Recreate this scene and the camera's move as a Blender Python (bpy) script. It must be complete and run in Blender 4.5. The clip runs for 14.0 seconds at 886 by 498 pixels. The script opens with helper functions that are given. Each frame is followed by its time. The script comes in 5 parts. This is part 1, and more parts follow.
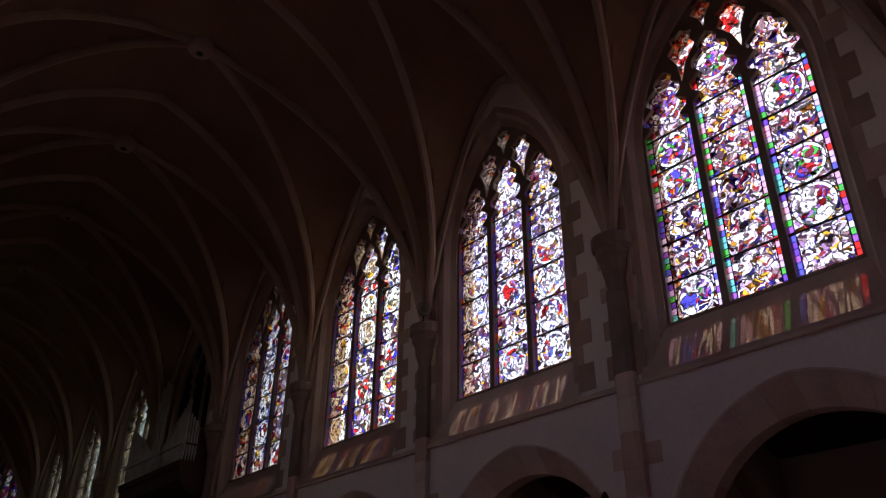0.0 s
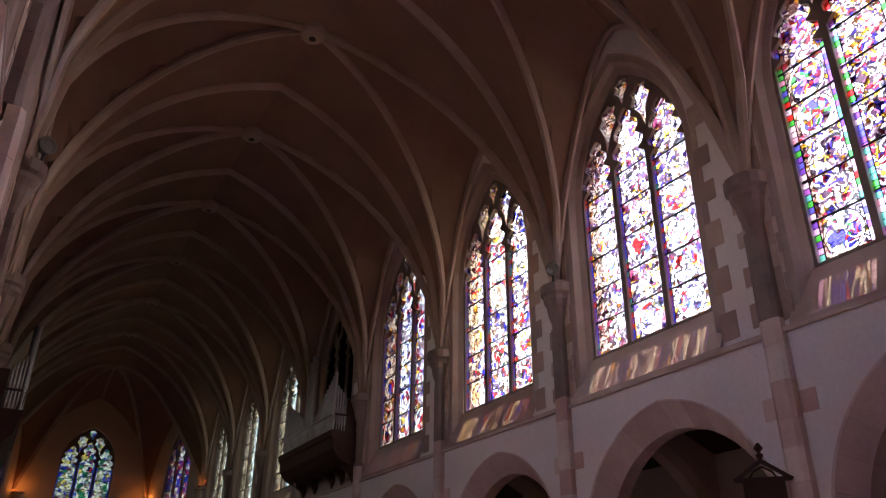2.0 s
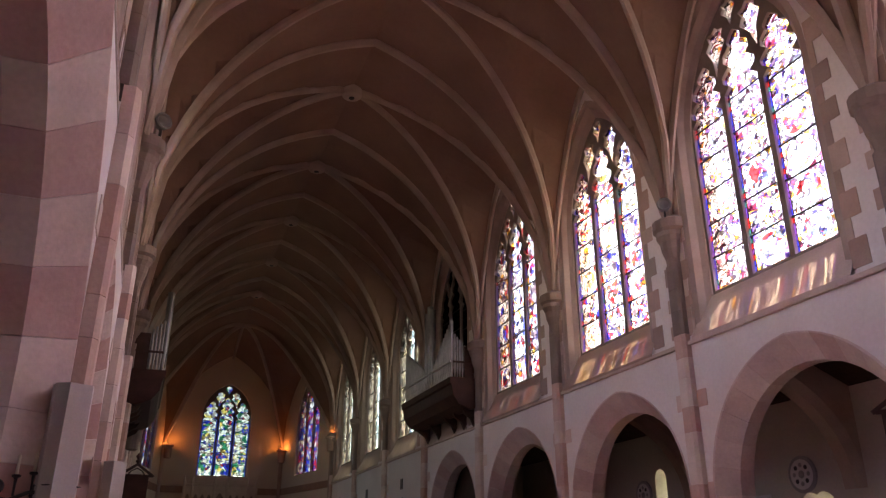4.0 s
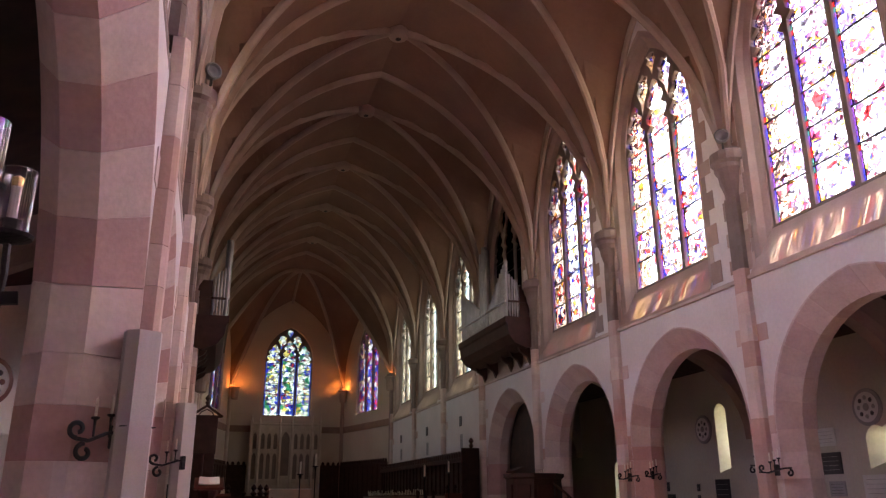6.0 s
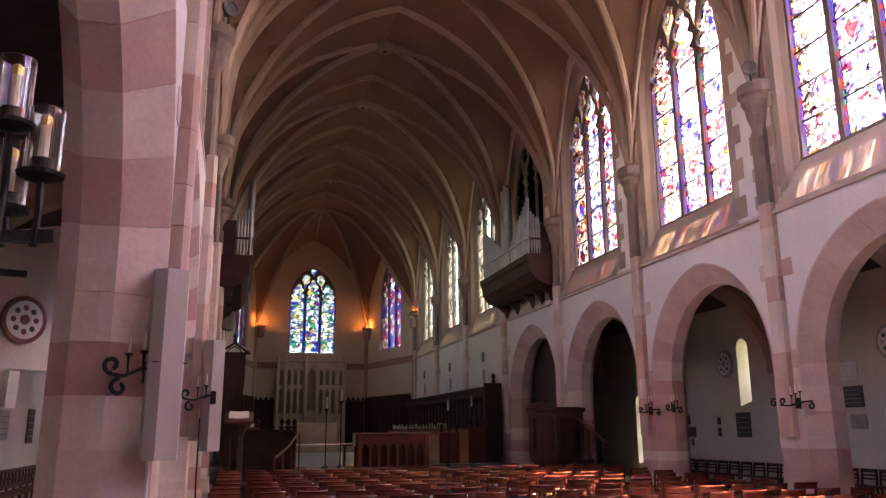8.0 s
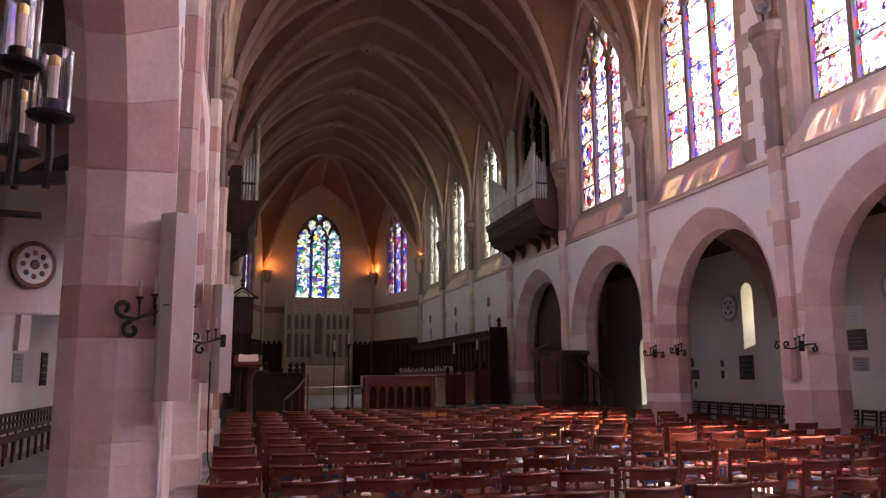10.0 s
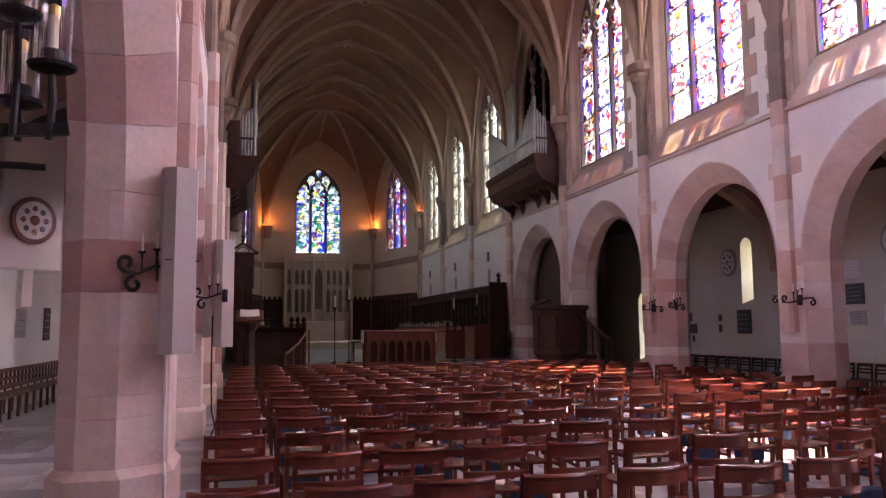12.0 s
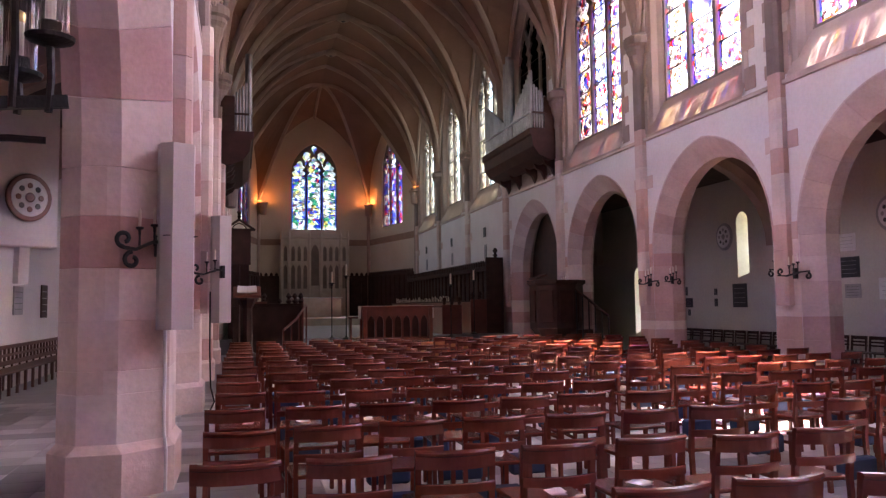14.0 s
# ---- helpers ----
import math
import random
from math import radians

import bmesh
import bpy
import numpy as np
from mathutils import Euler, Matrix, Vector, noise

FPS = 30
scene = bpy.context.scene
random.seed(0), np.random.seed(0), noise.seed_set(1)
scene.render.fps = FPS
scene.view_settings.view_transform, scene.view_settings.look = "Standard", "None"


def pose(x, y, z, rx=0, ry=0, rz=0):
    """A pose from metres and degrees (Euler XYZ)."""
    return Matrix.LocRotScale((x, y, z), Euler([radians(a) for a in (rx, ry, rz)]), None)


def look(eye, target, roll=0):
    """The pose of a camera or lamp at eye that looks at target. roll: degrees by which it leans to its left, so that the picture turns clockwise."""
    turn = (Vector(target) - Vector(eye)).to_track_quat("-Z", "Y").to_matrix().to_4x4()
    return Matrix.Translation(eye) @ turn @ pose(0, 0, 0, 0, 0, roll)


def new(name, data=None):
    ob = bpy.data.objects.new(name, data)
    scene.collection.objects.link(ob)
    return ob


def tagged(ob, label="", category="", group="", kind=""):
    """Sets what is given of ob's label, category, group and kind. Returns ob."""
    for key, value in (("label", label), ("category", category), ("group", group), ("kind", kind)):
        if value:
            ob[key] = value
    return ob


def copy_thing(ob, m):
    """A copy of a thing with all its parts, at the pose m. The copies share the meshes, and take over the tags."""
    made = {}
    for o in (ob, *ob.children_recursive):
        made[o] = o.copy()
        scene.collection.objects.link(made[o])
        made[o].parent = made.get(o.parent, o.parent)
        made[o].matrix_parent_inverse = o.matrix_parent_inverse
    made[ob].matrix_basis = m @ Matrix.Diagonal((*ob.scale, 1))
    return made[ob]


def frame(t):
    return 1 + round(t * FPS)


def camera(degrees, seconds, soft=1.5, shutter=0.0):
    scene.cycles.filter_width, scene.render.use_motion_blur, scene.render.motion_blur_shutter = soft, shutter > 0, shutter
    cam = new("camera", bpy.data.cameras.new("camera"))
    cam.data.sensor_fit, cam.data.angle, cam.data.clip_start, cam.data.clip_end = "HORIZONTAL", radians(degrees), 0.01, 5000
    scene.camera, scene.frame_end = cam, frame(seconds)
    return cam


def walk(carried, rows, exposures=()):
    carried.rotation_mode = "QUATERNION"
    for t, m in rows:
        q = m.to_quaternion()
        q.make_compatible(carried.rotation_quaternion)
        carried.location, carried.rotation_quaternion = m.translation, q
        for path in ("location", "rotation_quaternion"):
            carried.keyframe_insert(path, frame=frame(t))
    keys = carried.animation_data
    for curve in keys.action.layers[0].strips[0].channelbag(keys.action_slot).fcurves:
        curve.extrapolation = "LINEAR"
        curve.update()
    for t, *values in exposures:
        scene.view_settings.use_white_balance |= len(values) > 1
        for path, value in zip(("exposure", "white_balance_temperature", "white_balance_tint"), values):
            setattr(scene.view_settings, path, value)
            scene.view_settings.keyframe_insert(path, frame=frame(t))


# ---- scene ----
cam = camera(59.6, 14.0, 1.3)
# seconds, x, y, z in metres, yaw to the left, pitch up, roll in degrees
ROWS = [
    (0.0, -0.050, 0.190, 1.700, -39.59, 28.88, 0.64),
    (0.5, -0.050, 0.190, 1.700, -37.16, 28.33, 0.75),
    (1.0, -0.050, 0.190, 1.700, -34.52, 27.72, 0.63),
    (1.5, -0.050, 0.190, 1.700, -31.84, 26.96, 0.53),
    (2.0, -0.050, 0.190, 1.700, -29.20, 26.11, 0.48),
    (2.5, -0.050, 0.190, 1.700, -26.81, 25.20, 0.26),
    (3.0, -0.050, 0.190, 1.700, -24.43, 24.22, 0.26),
    (3.5, -0.050, 0.190, 1.700, -22.32, 23.20, 0.19),
    (6.0, -0.050, 0.190, 1.700, -16.40, 17.80, -0.19),
    (6.5, -0.055, 0.190, 1.696, -15.91, 16.68, -0.23),
    (7.0, -0.060, 0.190, 1.692, -15.40, 15.51, -0.30),
    (7.5, -0.065, 0.190, 1.689, -15.04, 14.37, -0.29),
    (8.0, -0.070, 0.190, 1.685, -14.77, 13.25, -0.29),
    (10.5, -0.095, 0.190, 1.666, -14.30, 8.28, -0.30),
    (11.0, -0.100, 0.190, 1.662, -14.26, 7.40, -0.31),
    (11.5, -0.105, 0.190, 1.659, -14.28, 6.62, -0.36),
    (12.0, -0.110, 0.190, 1.655, -14.38, 5.93, -0.40),
    (12.5, -0.115, 0.190, 1.651, -14.47, 5.31, -0.54),
    (13.0, -0.120, 0.190, 1.647, -14.55, 4.79, -0.58),
    (13.5, -0.125, 0.190, 1.644, -14.61, 4.40, -0.62),
    (14.0, -0.130, 0.190, 1.640, -14.66, 4.15, -0.70),
]


def eye_pose(x, y, z, yaw, pitch, roll):
    a, b = radians(yaw), radians(pitch)
    ahead = Vector((-math.sin(a) * math.cos(b), math.cos(a) * math.cos(b), math.sin(b)))
    return look((x, y, z), Vector((x, y, z)) + ahead, roll)


EXPOSURES = [(0.0, 2.10, 8300, 11), (1.0, 2.62, 8100, 10), (2.0, 3.84, 7800, 9), (3.0, 4.40, 7900, 9), (4.5, 4.92, 8000, 9), (6.5, 5.34, 8000, 10), (10.5, 5.62, 7450, 12), (14.0, 5.80, 6950, 13)]
walk(cam, [(t, eye_pose(*r)) for t, *r in ROWS], EXPOSURES)

# ---- sizes of the church, in metres ----
XL, XR = -0.85, 10.20            # nave faces of the two upper walls
XN = -0.77                       # nave face of the north arcade, a little proud
XC, HW = 4.675, 5.525            # axis and half width of the nave
THICK = 1.12                     # arcade wall
AISLE = 4.0                      # inner width of an aisle
BAY = 5.42
PIER_R, PIER_L = 13.12, 13.60    # a pier's middle on either side
STRING_Z, SILL_Z, GLASS_IN = 6.0, 6.86, 0.32
WIN_HALF, WIN_SPRING, WIN_APEX, WIN_OFF = 1.66, 10.4, 13.3, 0.36
SPRING_Z, RIDGE_Z, WALL_RIDGE = 8.7, 16.0, 14.3
Y_WEST, Y_CHANCEL, Y_EAST = -9.0, 45.64, 53.0

# ---- world and sun ----
world = bpy.data.worlds.new("sky")
scene.world = world
world.use_nodes = True
wn = world.node_tree
sky = wn.nodes.new("ShaderNodeTexSky")
sky.sky_type, sky.sun_disc = "NISHITA", False
sky.sun_elevation, sky.sun_rotation = radians(67), radians(81)
wn.links.new(sky.outputs[0], wn.nodes["Background"].inputs[0])
wn.nodes["Background"].inputs[1].default_value = 0.12
sun = new("sun", bpy.data.lights.new("sun", "SUN"))
sun.data.energy, sun.data.angle, sun.data.color = 5.0, radians(0.6), (1.0, 0.92, 0.80)
SUN_WAY = Vector((-0.380, -0.06, -0.923))
sun.matrix_world = look((60, 20, 90), Vector((60, 20, 90)) + SUN_WAY)


UPLIGHT = 0.8  # watts of each uplighter


# ---- materials ----
def material(name):
    m = bpy.data.materials.new(name)
    m.use_nodes = True
    return m, m.node_tree, m.node_tree.nodes["Principled BSDF"]


def ramp(t, stops, source):
    r = t.nodes.new("ShaderNodeValToRGB")
    while len(r.color_ramp.elements) < len(stops):
        r.color_ramp.elements.new(0.5)
    for e, (p, c) in zip(r.color_ramp.elements, stops):
        e.position, e.color = p, (*c, 1)
    t.links.new(source, r.inputs[0])
    return r.outputs[0]


def surface(name, colours, grain=30.0, stain=1.2, rough=0.8, bump=0.15, spread=0.0, metal=0.0, vary=None, speckle=0.16):
    """Colour by blotches and grain; vary: colours of which each piece takes one."""
    m, t, b = material(name)
    co = t.nodes.new("ShaderNodeTexCoord")
    big, fine = t.nodes.new("ShaderNodeTexNoise"), t.nodes.new("ShaderNodeTexNoise")
    big.inputs["Scale"].default_value, big.inputs["Detail"].default_value = stain, 5
    fine.inputs["Scale"].default_value, fine.inputs["Detail"].default_value = grain, 4
    geo = t.nodes.new("ShaderNodeNewGeometry")
    for n in (big, fine):
        t.links.new(geo.outputs["Position"], n.inputs["Vector"])
    base = ramp(t, [(0.3, colours[0]), (0.7, colours[1])], big.outputs[0])
    if vary:
        info = t.nodes.new("ShaderNodeObjectInfo")
        n = len(vary)
        pick = ramp(t, [(i / n, c) for i, c in enumerate(vary)], info.outputs["Random"])
        pick.node.color_ramp.interpolation = "CONSTANT"
        mix = t.nodes.new("ShaderNodeMix")
        mix.data_type, mix.blend_type = "RGBA", "MULTIPLY"
        mix.inputs[0].default_value = 1.0
        t.links.new(pick, mix.inputs[6])
        t.links.new(base, mix.inputs[7])
        base = mix.outputs[2]
    dirt = t.nodes.new("ShaderNodeMix")
    dirt.data_type, dirt.blend_type = "RGBA", "MULTIPLY"
    dirt.inputs[0].default_value = speckle
    t.links.new(base, dirt.inputs[6])
    t.links.new(ramp(t, [(0.3, (0.55, 0.52, 0.5)), (0.65, (1, 1, 1))], fine.outputs[0]), dirt.inputs[7])
    t.links.new(dirt.outputs[2], b.inputs["Base Color"])
    b.inputs["Roughness"].default_value, b.inputs["Metallic"].default_value = rough, metal
    bp = t.nodes.new("ShaderNodeBump")
    bp.inputs["Strength"].default_value, bp.inputs["Distance"].default_value = bump, 0.02
    t.links.new(fine.outputs[0], bp.inputs["Height"])
    t.links.new(bp.outputs[0], b.inputs["Normal"])
    return m


PLASTER = surface("white_plaster", [(0.66, 0.60, 0.59), (0.75, 0.69, 0.68)], 14, 0.7, 0.85, 0.1)
PLASTER_WARM = surface("cream_plaster", [(0.50, 0.405, 0.32), (0.575, 0.475, 0.385)], 14, 0.6, 0.85, 0.1)
# warm aisle plaster, toned down further for the shade in the south aisle
PLASTER_AISLE_SHADED = surface("shaded_aisle_plaster", [(0.50, 0.445, 0.40), (0.57, 0.51, 0.46)], 14, 0.6, 0.85, 0.12)
# vault plaster darkened in colour, as little light reaches it
VAULT_SHADED = surface("shaded_vault_plaster", [(0.172, 0.101, 0.075), (0.232, 0.140, 0.106)], 9, 0.5, 0.9, 0.25)
RIB = surface("rib_stone", [(0.32, 0.24, 0.215), (0.40, 0.31, 0.28)], 25, 1.5, 0.8, 0.2)
STONE = surface("pink_sandstone", [(0.82, 0.79, 0.79), (1.0, 0.98, 0.97)], 22, 1.7, 0.8, 0.2, vary=[(0.62, 0.44, 0.39), (0.72, 0.60, 0.55), (0.66, 0.51, 0.46), (0.58, 0.39, 0.34), (0.74, 0.64, 0.59), (0.69, 0.55, 0.50)])
PALE_COURSE = surface("pale_sandstone", [(0.84, 0.81, 0.80), (1.0, 0.98, 0.97)], 18, 2.3, 0.8, 0.25, vary=[(0.74, 0.62, 0.575), (0.70, 0.565, 0.52), (0.77, 0.655, 0.61), (0.72, 0.58, 0.53)], speckle=0.22)
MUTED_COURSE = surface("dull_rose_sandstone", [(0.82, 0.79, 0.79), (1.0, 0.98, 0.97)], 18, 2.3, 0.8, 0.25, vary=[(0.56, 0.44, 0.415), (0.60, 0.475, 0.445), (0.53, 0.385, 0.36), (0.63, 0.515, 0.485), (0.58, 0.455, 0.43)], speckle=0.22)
PINK_COURSE = surface("rose_sandstone", [(0.84, 0.80, 0.79), (1.0, 0.97, 0.96)], 18, 2.3, 0.8, 0.25, vary=[(0.56, 0.365, 0.335), (0.60, 0.40, 0.37), (0.53, 0.335, 0.305), (0.58, 0.395, 0.365)], speckle=0.22)
GREYSTONE = surface("brown_sandstone", [(0.8, 0.78, 0.77), (1.0, 0.98, 0.97)], 22, 1.7, 0.8, 0.2, vary=[(0.38, 0.27, 0.23), (0.50, 0.38, 0.33), (0.44, 0.30, 0.26), (0.34, 0.26, 0.24), (0.56, 0.44, 0.39)])
# dark corbel stone, also used on the upper shafts for their shade
DARK_SHADED_STONE = surface("dark_shaded_sandstone", [(0.17, 0.125, 0.115), (0.24, 0.18, 0.165)], 22, 1.7, 0.8, 0.25)
VAULTRIB = surface("vault_rib_stone", [(0.30, 0.222, 0.193), (0.39, 0.295, 0.258)], 25, 1.5, 0.8, 0.2)
# tracery darkened in colour, as it stands against the light
TRACERY = surface("shaded_tracery_stone", [(0.16, 0.125, 0.115), (0.22, 0.175, 0.16)], 30, 2, 0.8, 0.2)
FLOOR = surface("grey_tile", [(0.8, 0.8, 0.8), (1, 1, 1)], 30, 3, 0.45, 0.05, vary=[(0.42, 0.40, 0.41), (0.32, 0.30, 0.31), (0.52, 0.50, 0.51), (0.26, 0.25, 0.26)])
# floor of the nave: each tile of the joined sheet takes its own grey
NAVE_TILE = surface("marble_tile", [(0.8, 0.8, 0.8), (1, 1, 1)], 30, 3, 0.35, 0.03, vary=[(0.58, 0.55, 0.55), (0.34, 0.32, 0.33), (0.62, 0.59, 0.58), (0.28, 0.26, 0.27)])
for n in list(NAVE_TILE.node_tree.nodes):
    if n.bl_idname == "ShaderNodeObjectInfo":
        geo = NAVE_TILE.node_tree.nodes.new("ShaderNodeNewGeometry")
        for l in list(n.outputs["Random"].links):
            NAVE_TILE.node_tree.links.new(geo.outputs["Random Per Island"], l.to_socket)
WOOD = surface("red_brown_wood", [(0.125, 0.031, 0.021), (0.200, 0.052, 0.035)], 40, 6, 0.24, 0.06)
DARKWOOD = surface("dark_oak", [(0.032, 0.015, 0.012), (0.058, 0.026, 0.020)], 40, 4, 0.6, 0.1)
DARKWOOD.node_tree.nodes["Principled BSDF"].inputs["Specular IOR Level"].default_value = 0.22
IRON = surface("black_iron", [(0.015, 0.015, 0.017), (0.03, 0.03, 0.032)], 60, 5, 0.5, 0.2, metal=0.6)


def stained(name, palette, pale, cells=5.5, figure=0.5, border=True, dim=1.0, jewels=None, rim=0.915, tints=None):
    """Leaded glass. Across a light the first coordinate runs from -1 to 1, the second is in the same measure from a pane's middle."""
    m, t, b = material(name)
    t.nodes.remove(b)

    def calc(op, a, c=0.0, e=0.0):
        n = t.nodes.new("ShaderNodeMath")
        n.operation = op
        for slot, v in zip(n.inputs, (a, c, e)):
            if isinstance(v, (int, float)):
                slot.default_value = v
            else:
                t.links.new(v, slot)
        return n.outputs[0]

    def blend(f, a, c, how="MIX"):
        n = t.nodes.new("ShaderNodeMix")
        n.data_type, n.blend_type = "RGBA", how
        for slot, v in zip((n.inputs[0], n.inputs[6], n.inputs[7]), (f, a, c)):
            if isinstance(v, float):
                slot.default_value = v
            elif isinstance(v, tuple):
                slot.default_value = (*v, 1)
            else:
                t.links.new(v, slot)
        return n.outputs[2]

    def pick(colours, source):
        out = ramp(t, [(i / len(colours), c) for i, c in enumerate(colours)], source)
        out.node.color_ramp.interpolation = "CONSTANT"
        return out

    uv, info = t.nodes.new("ShaderNodeUVMap"), t.nodes.new("ShaderNodeObjectInfo")
    chance = info.outputs["Random"]
    xyz = t.nodes.new("ShaderNodeSeparateXYZ")
    t.links.new(uv.outputs[0], xyz.inputs[0])
    u, v = xyz.outputs[0], xyz.outputs[1]
    place = t.nodes.new("ShaderNodeCombineXYZ")
    for slot, w in zip(place.inputs, (calc("MULTIPLY_ADD", chance, 31.0, u), calc("MULTIPLY_ADD", chance, 47.0, v), 0.0)):
        if not isinstance(w, float):
            t.links.new(w, slot)
    warp = t.nodes.new("ShaderNodeTexNoise")
    warp.inputs["Scale"].default_value = 2.5
    t.links.new(place.outputs[0], warp.inputs["Vector"])
    bent = t.nodes.new("ShaderNodeVectorMath")
    bent.operation = "MULTIPLY_ADD"
    t.links.new(warp.outputs["Color"], bent.inputs[0])
    bent.inputs[1].default_value = (0.7, 0.7, 0.0)
    t.links.new(place.outputs[0], bent.inputs[2])

    def voronoi(scale, feature):
        n = t.nodes.new("ShaderNodeTexVoronoi")
        n.feature = feature
        n.inputs["Scale"].default_value = scale
        t.links.new(bent.outputs[0], n.inputs["Vector"])
        return n

    def hue_of(n):
        s = t.nodes.new("ShaderNodeSeparateColor")
        t.links.new(n.outputs["Color"], s.inputs[0])
        return s.outputs

    big, small = hue_of(voronoi(1.9, "F1")), hue_of(voronoi(cells, "F1"))
    # background mosaic, pale draped figures, some cells painted darker
    ground = pick(palette, calc("FRACT", calc("MULTIPLY_ADD", small[0], 0.8, chance)))
    outer = pick([pale if k % 2 == 0 else palette[(k // 2 + 4) % len(palette)] for k in range(10)], calc("FRACT", calc("MULTIPLY_ADD", small[2], 0.9, chance)))
    cloth = pick([pale, pale, palette[0], pale, palette[2], pale], big[1])
    colour = blend(calc("GREATER_THAN", big[0], 1.0 - figure), ground, cloth)
    colour = blend(1.0, colour, pick([(1, 1, 1), (0.75, 0.72, 0.8), (1, 1, 1), (0.30, 0.24, 0.28)], small[1]), "MULTIPLY")
    # a round or pointed medallion with a white band in many panes
    r = calc("SQRT", calc("ADD", calc("MULTIPLY", u, u), calc("MULTIPLY", v, v)))
    drawn = blend(1.0, blend(1.0, outer, pick([(1, 1, 1), (0.62, 0.52, 0.66), (1, 1, 1), (0.10, 0.06, 0.08), (0.9, 0.85, 0.9), (0.35, 0.22, 0.24)], small[1]), "MULTIPLY"), ramp(t, [(0.012, (0.25, 0.2, 0.22)), (0.03, (1, 1, 1))], voronoi(cells * 1.9, "DISTANCE_TO_EDGE").outputs["Distance"]), "MULTIPLY")
    if border and not jewels:
        colour = blend(calc("LESS_THAN", calc("MULTIPLY", calc("LESS_THAN", r, 0.66), calc("GREATER_THAN", chance, 0.50)), 0.5), colour, drawn)
        colour = blend(calc("MULTIPLY", calc("COMPARE", r, 0.72, 0.022), calc("GREATER_THAN", chance, 0.50)), colour, (0.03, 0.02, 0.03))
    band = calc("MULTIPLY", calc("COMPARE", r, 0.66, 0.045 if border and not jewels else -1.0), calc("GREATER_THAN", chance, 0.50))
    colour = blend(band, colour, (0.95, 0.94, 0.95))
    # leads
    thin = ramp(t, [(0.020, (0, 0, 0)), (0.042, (1, 1, 1))], voronoi(cells, "DISTANCE_TO_EDGE").outputs["Distance"])
    thick = ramp(t, [(0.030, (0, 0, 0)), (0.055, (1, 1, 1))], voronoi(1.9, "DISTANCE_TO_EDGE").outputs["Distance"])
    colour = blend(0.9, blend(1.0, colour, thin, "MULTIPLY"), thick, "MULTIPLY")
    if border:
        edge = calc("ABSOLUTE", u)
        step = calc("MULTIPLY", v, 4.2)
        seed = t.nodes.new("ShaderNodeTexWhiteNoise")
        seed.noise_dimensions = "1D"
        t.links.new(calc("ADD", calc("FLOOR", step), calc("MULTIPLY_ADD", calc("SIGN", u), 17.0, calc("MULTIPLY", chance, 90.0))), seed.inputs["W"])
        jewel = pick(jewels or tints or [(0.10, 0.04, 0.42), BLUE, (0.20, 0.07, 0.45), BLUE, (0.55, 0.03, 0.04), (0.04, 0.20, 0.22), (0.16, 0.06, 0.50), (0.06, 0.05, 0.40)], seed.outputs["Value"])
        joint = calc("LESS_THAN", calc("FRACT", step), 0.14)
        jewel = blend(joint, jewel, (0.0, 0.0, 0.0))
        colour = blend(calc("GREATER_THAN", edge, rim), colour, jewel)
        colour = blend(calc("COMPARE", edge, rim - 0.015, 0.022), colour, (0.0, 0.0, 0.0))
    if dim < 1.0:
        colour = blend(1.0, colour, (dim, dim, dim), "MULTIPLY")
    clear, soft, both = t.nodes.new("ShaderNodeBsdfTransparent"), t.nodes.new("ShaderNodeBsdfTranslucent"), t.nodes.new("ShaderNodeMixShader")
    both.inputs[0].default_value = 0.10
    for s in (clear, soft):
        t.links.new(colour, s.inputs[0])
    t.links.new(clear.outputs[0], both.inputs[1])
    t.links.new(soft.outputs[0], both.inputs[2])
    t.links.new(both.outputs[0], t.nodes["Material Output"].inputs[0])
    return m


BLUE, RED, GREEN, GOLD, VIOLET, WHITE = (0.04, 0.05, 0.60), (0.75, 0.03, 0.03), (0.05, 0.40, 0.08), (0.85, 0.45, 0.05), (0.34, 0.10, 0.58), (0.97, 0.93, 0.88)
GLASS_VIOLET = stained("violet_white_glass", [(0.34, 0.12, 0.50), RED, (0.08, 0.07, 0.50), WHITE, (0.45, 0.04, 0.07), (0.66, 0.42, 0.62), GOLD, (0.06, 0.04, 0.30), WHITE, GREEN, (0.20, 0.03, 0.05), (0.50, 0.20, 0.55)], (0.97, 0.88, 0.88), 7.6, figure=0.24, rim=0.80, tints=[VIOLET, (0.62, 0.40, 0.80), (0.10, 0.10, 0.62), RED, (0.10, 0.45, 0.50), (0.80, 0.35, 0.55), (0.16, 0.06, 0.50), GREEN, (0.75, 0.60, 0.85)])
GLASS_LILAC = stained("lilac_white_glass", [WHITE, (0.55, 0.40, 0.72), RED, WHITE, (0.16, 0.10, 0.45), (0.80, 0.74, 0.86), GOLD, WHITE, (0.30, 0.05, 0.10), (0.05, 0.04, 0.10), (0.10, 0.16, 0.55), WHITE], (0.96, 0.92, 0.95), 7.0, figure=0.42)
GLASS_RUBY = stained("ruby_white_glass", [RED, (0.9, 0.25, 0.08), WHITE, RED, (0.9, 0.45, 0.4), RED], (0.97, 0.85, 0.80), 6.0, figure=0.25, border=False)
GLASS_GOLD = stained("gold_white_glass", [GOLD, (0.9, 0.75, 0.35), (0.95, 0.70, 0.40), (0.85, 0.5, 0.35), WHITE, RED, BLUE, (0.30, 0.14, 0.05), (0.5, 0.42, 0.6), (0.95, 0.85, 0.5)], (0.98, 0.93, 0.70), figure=0.55)
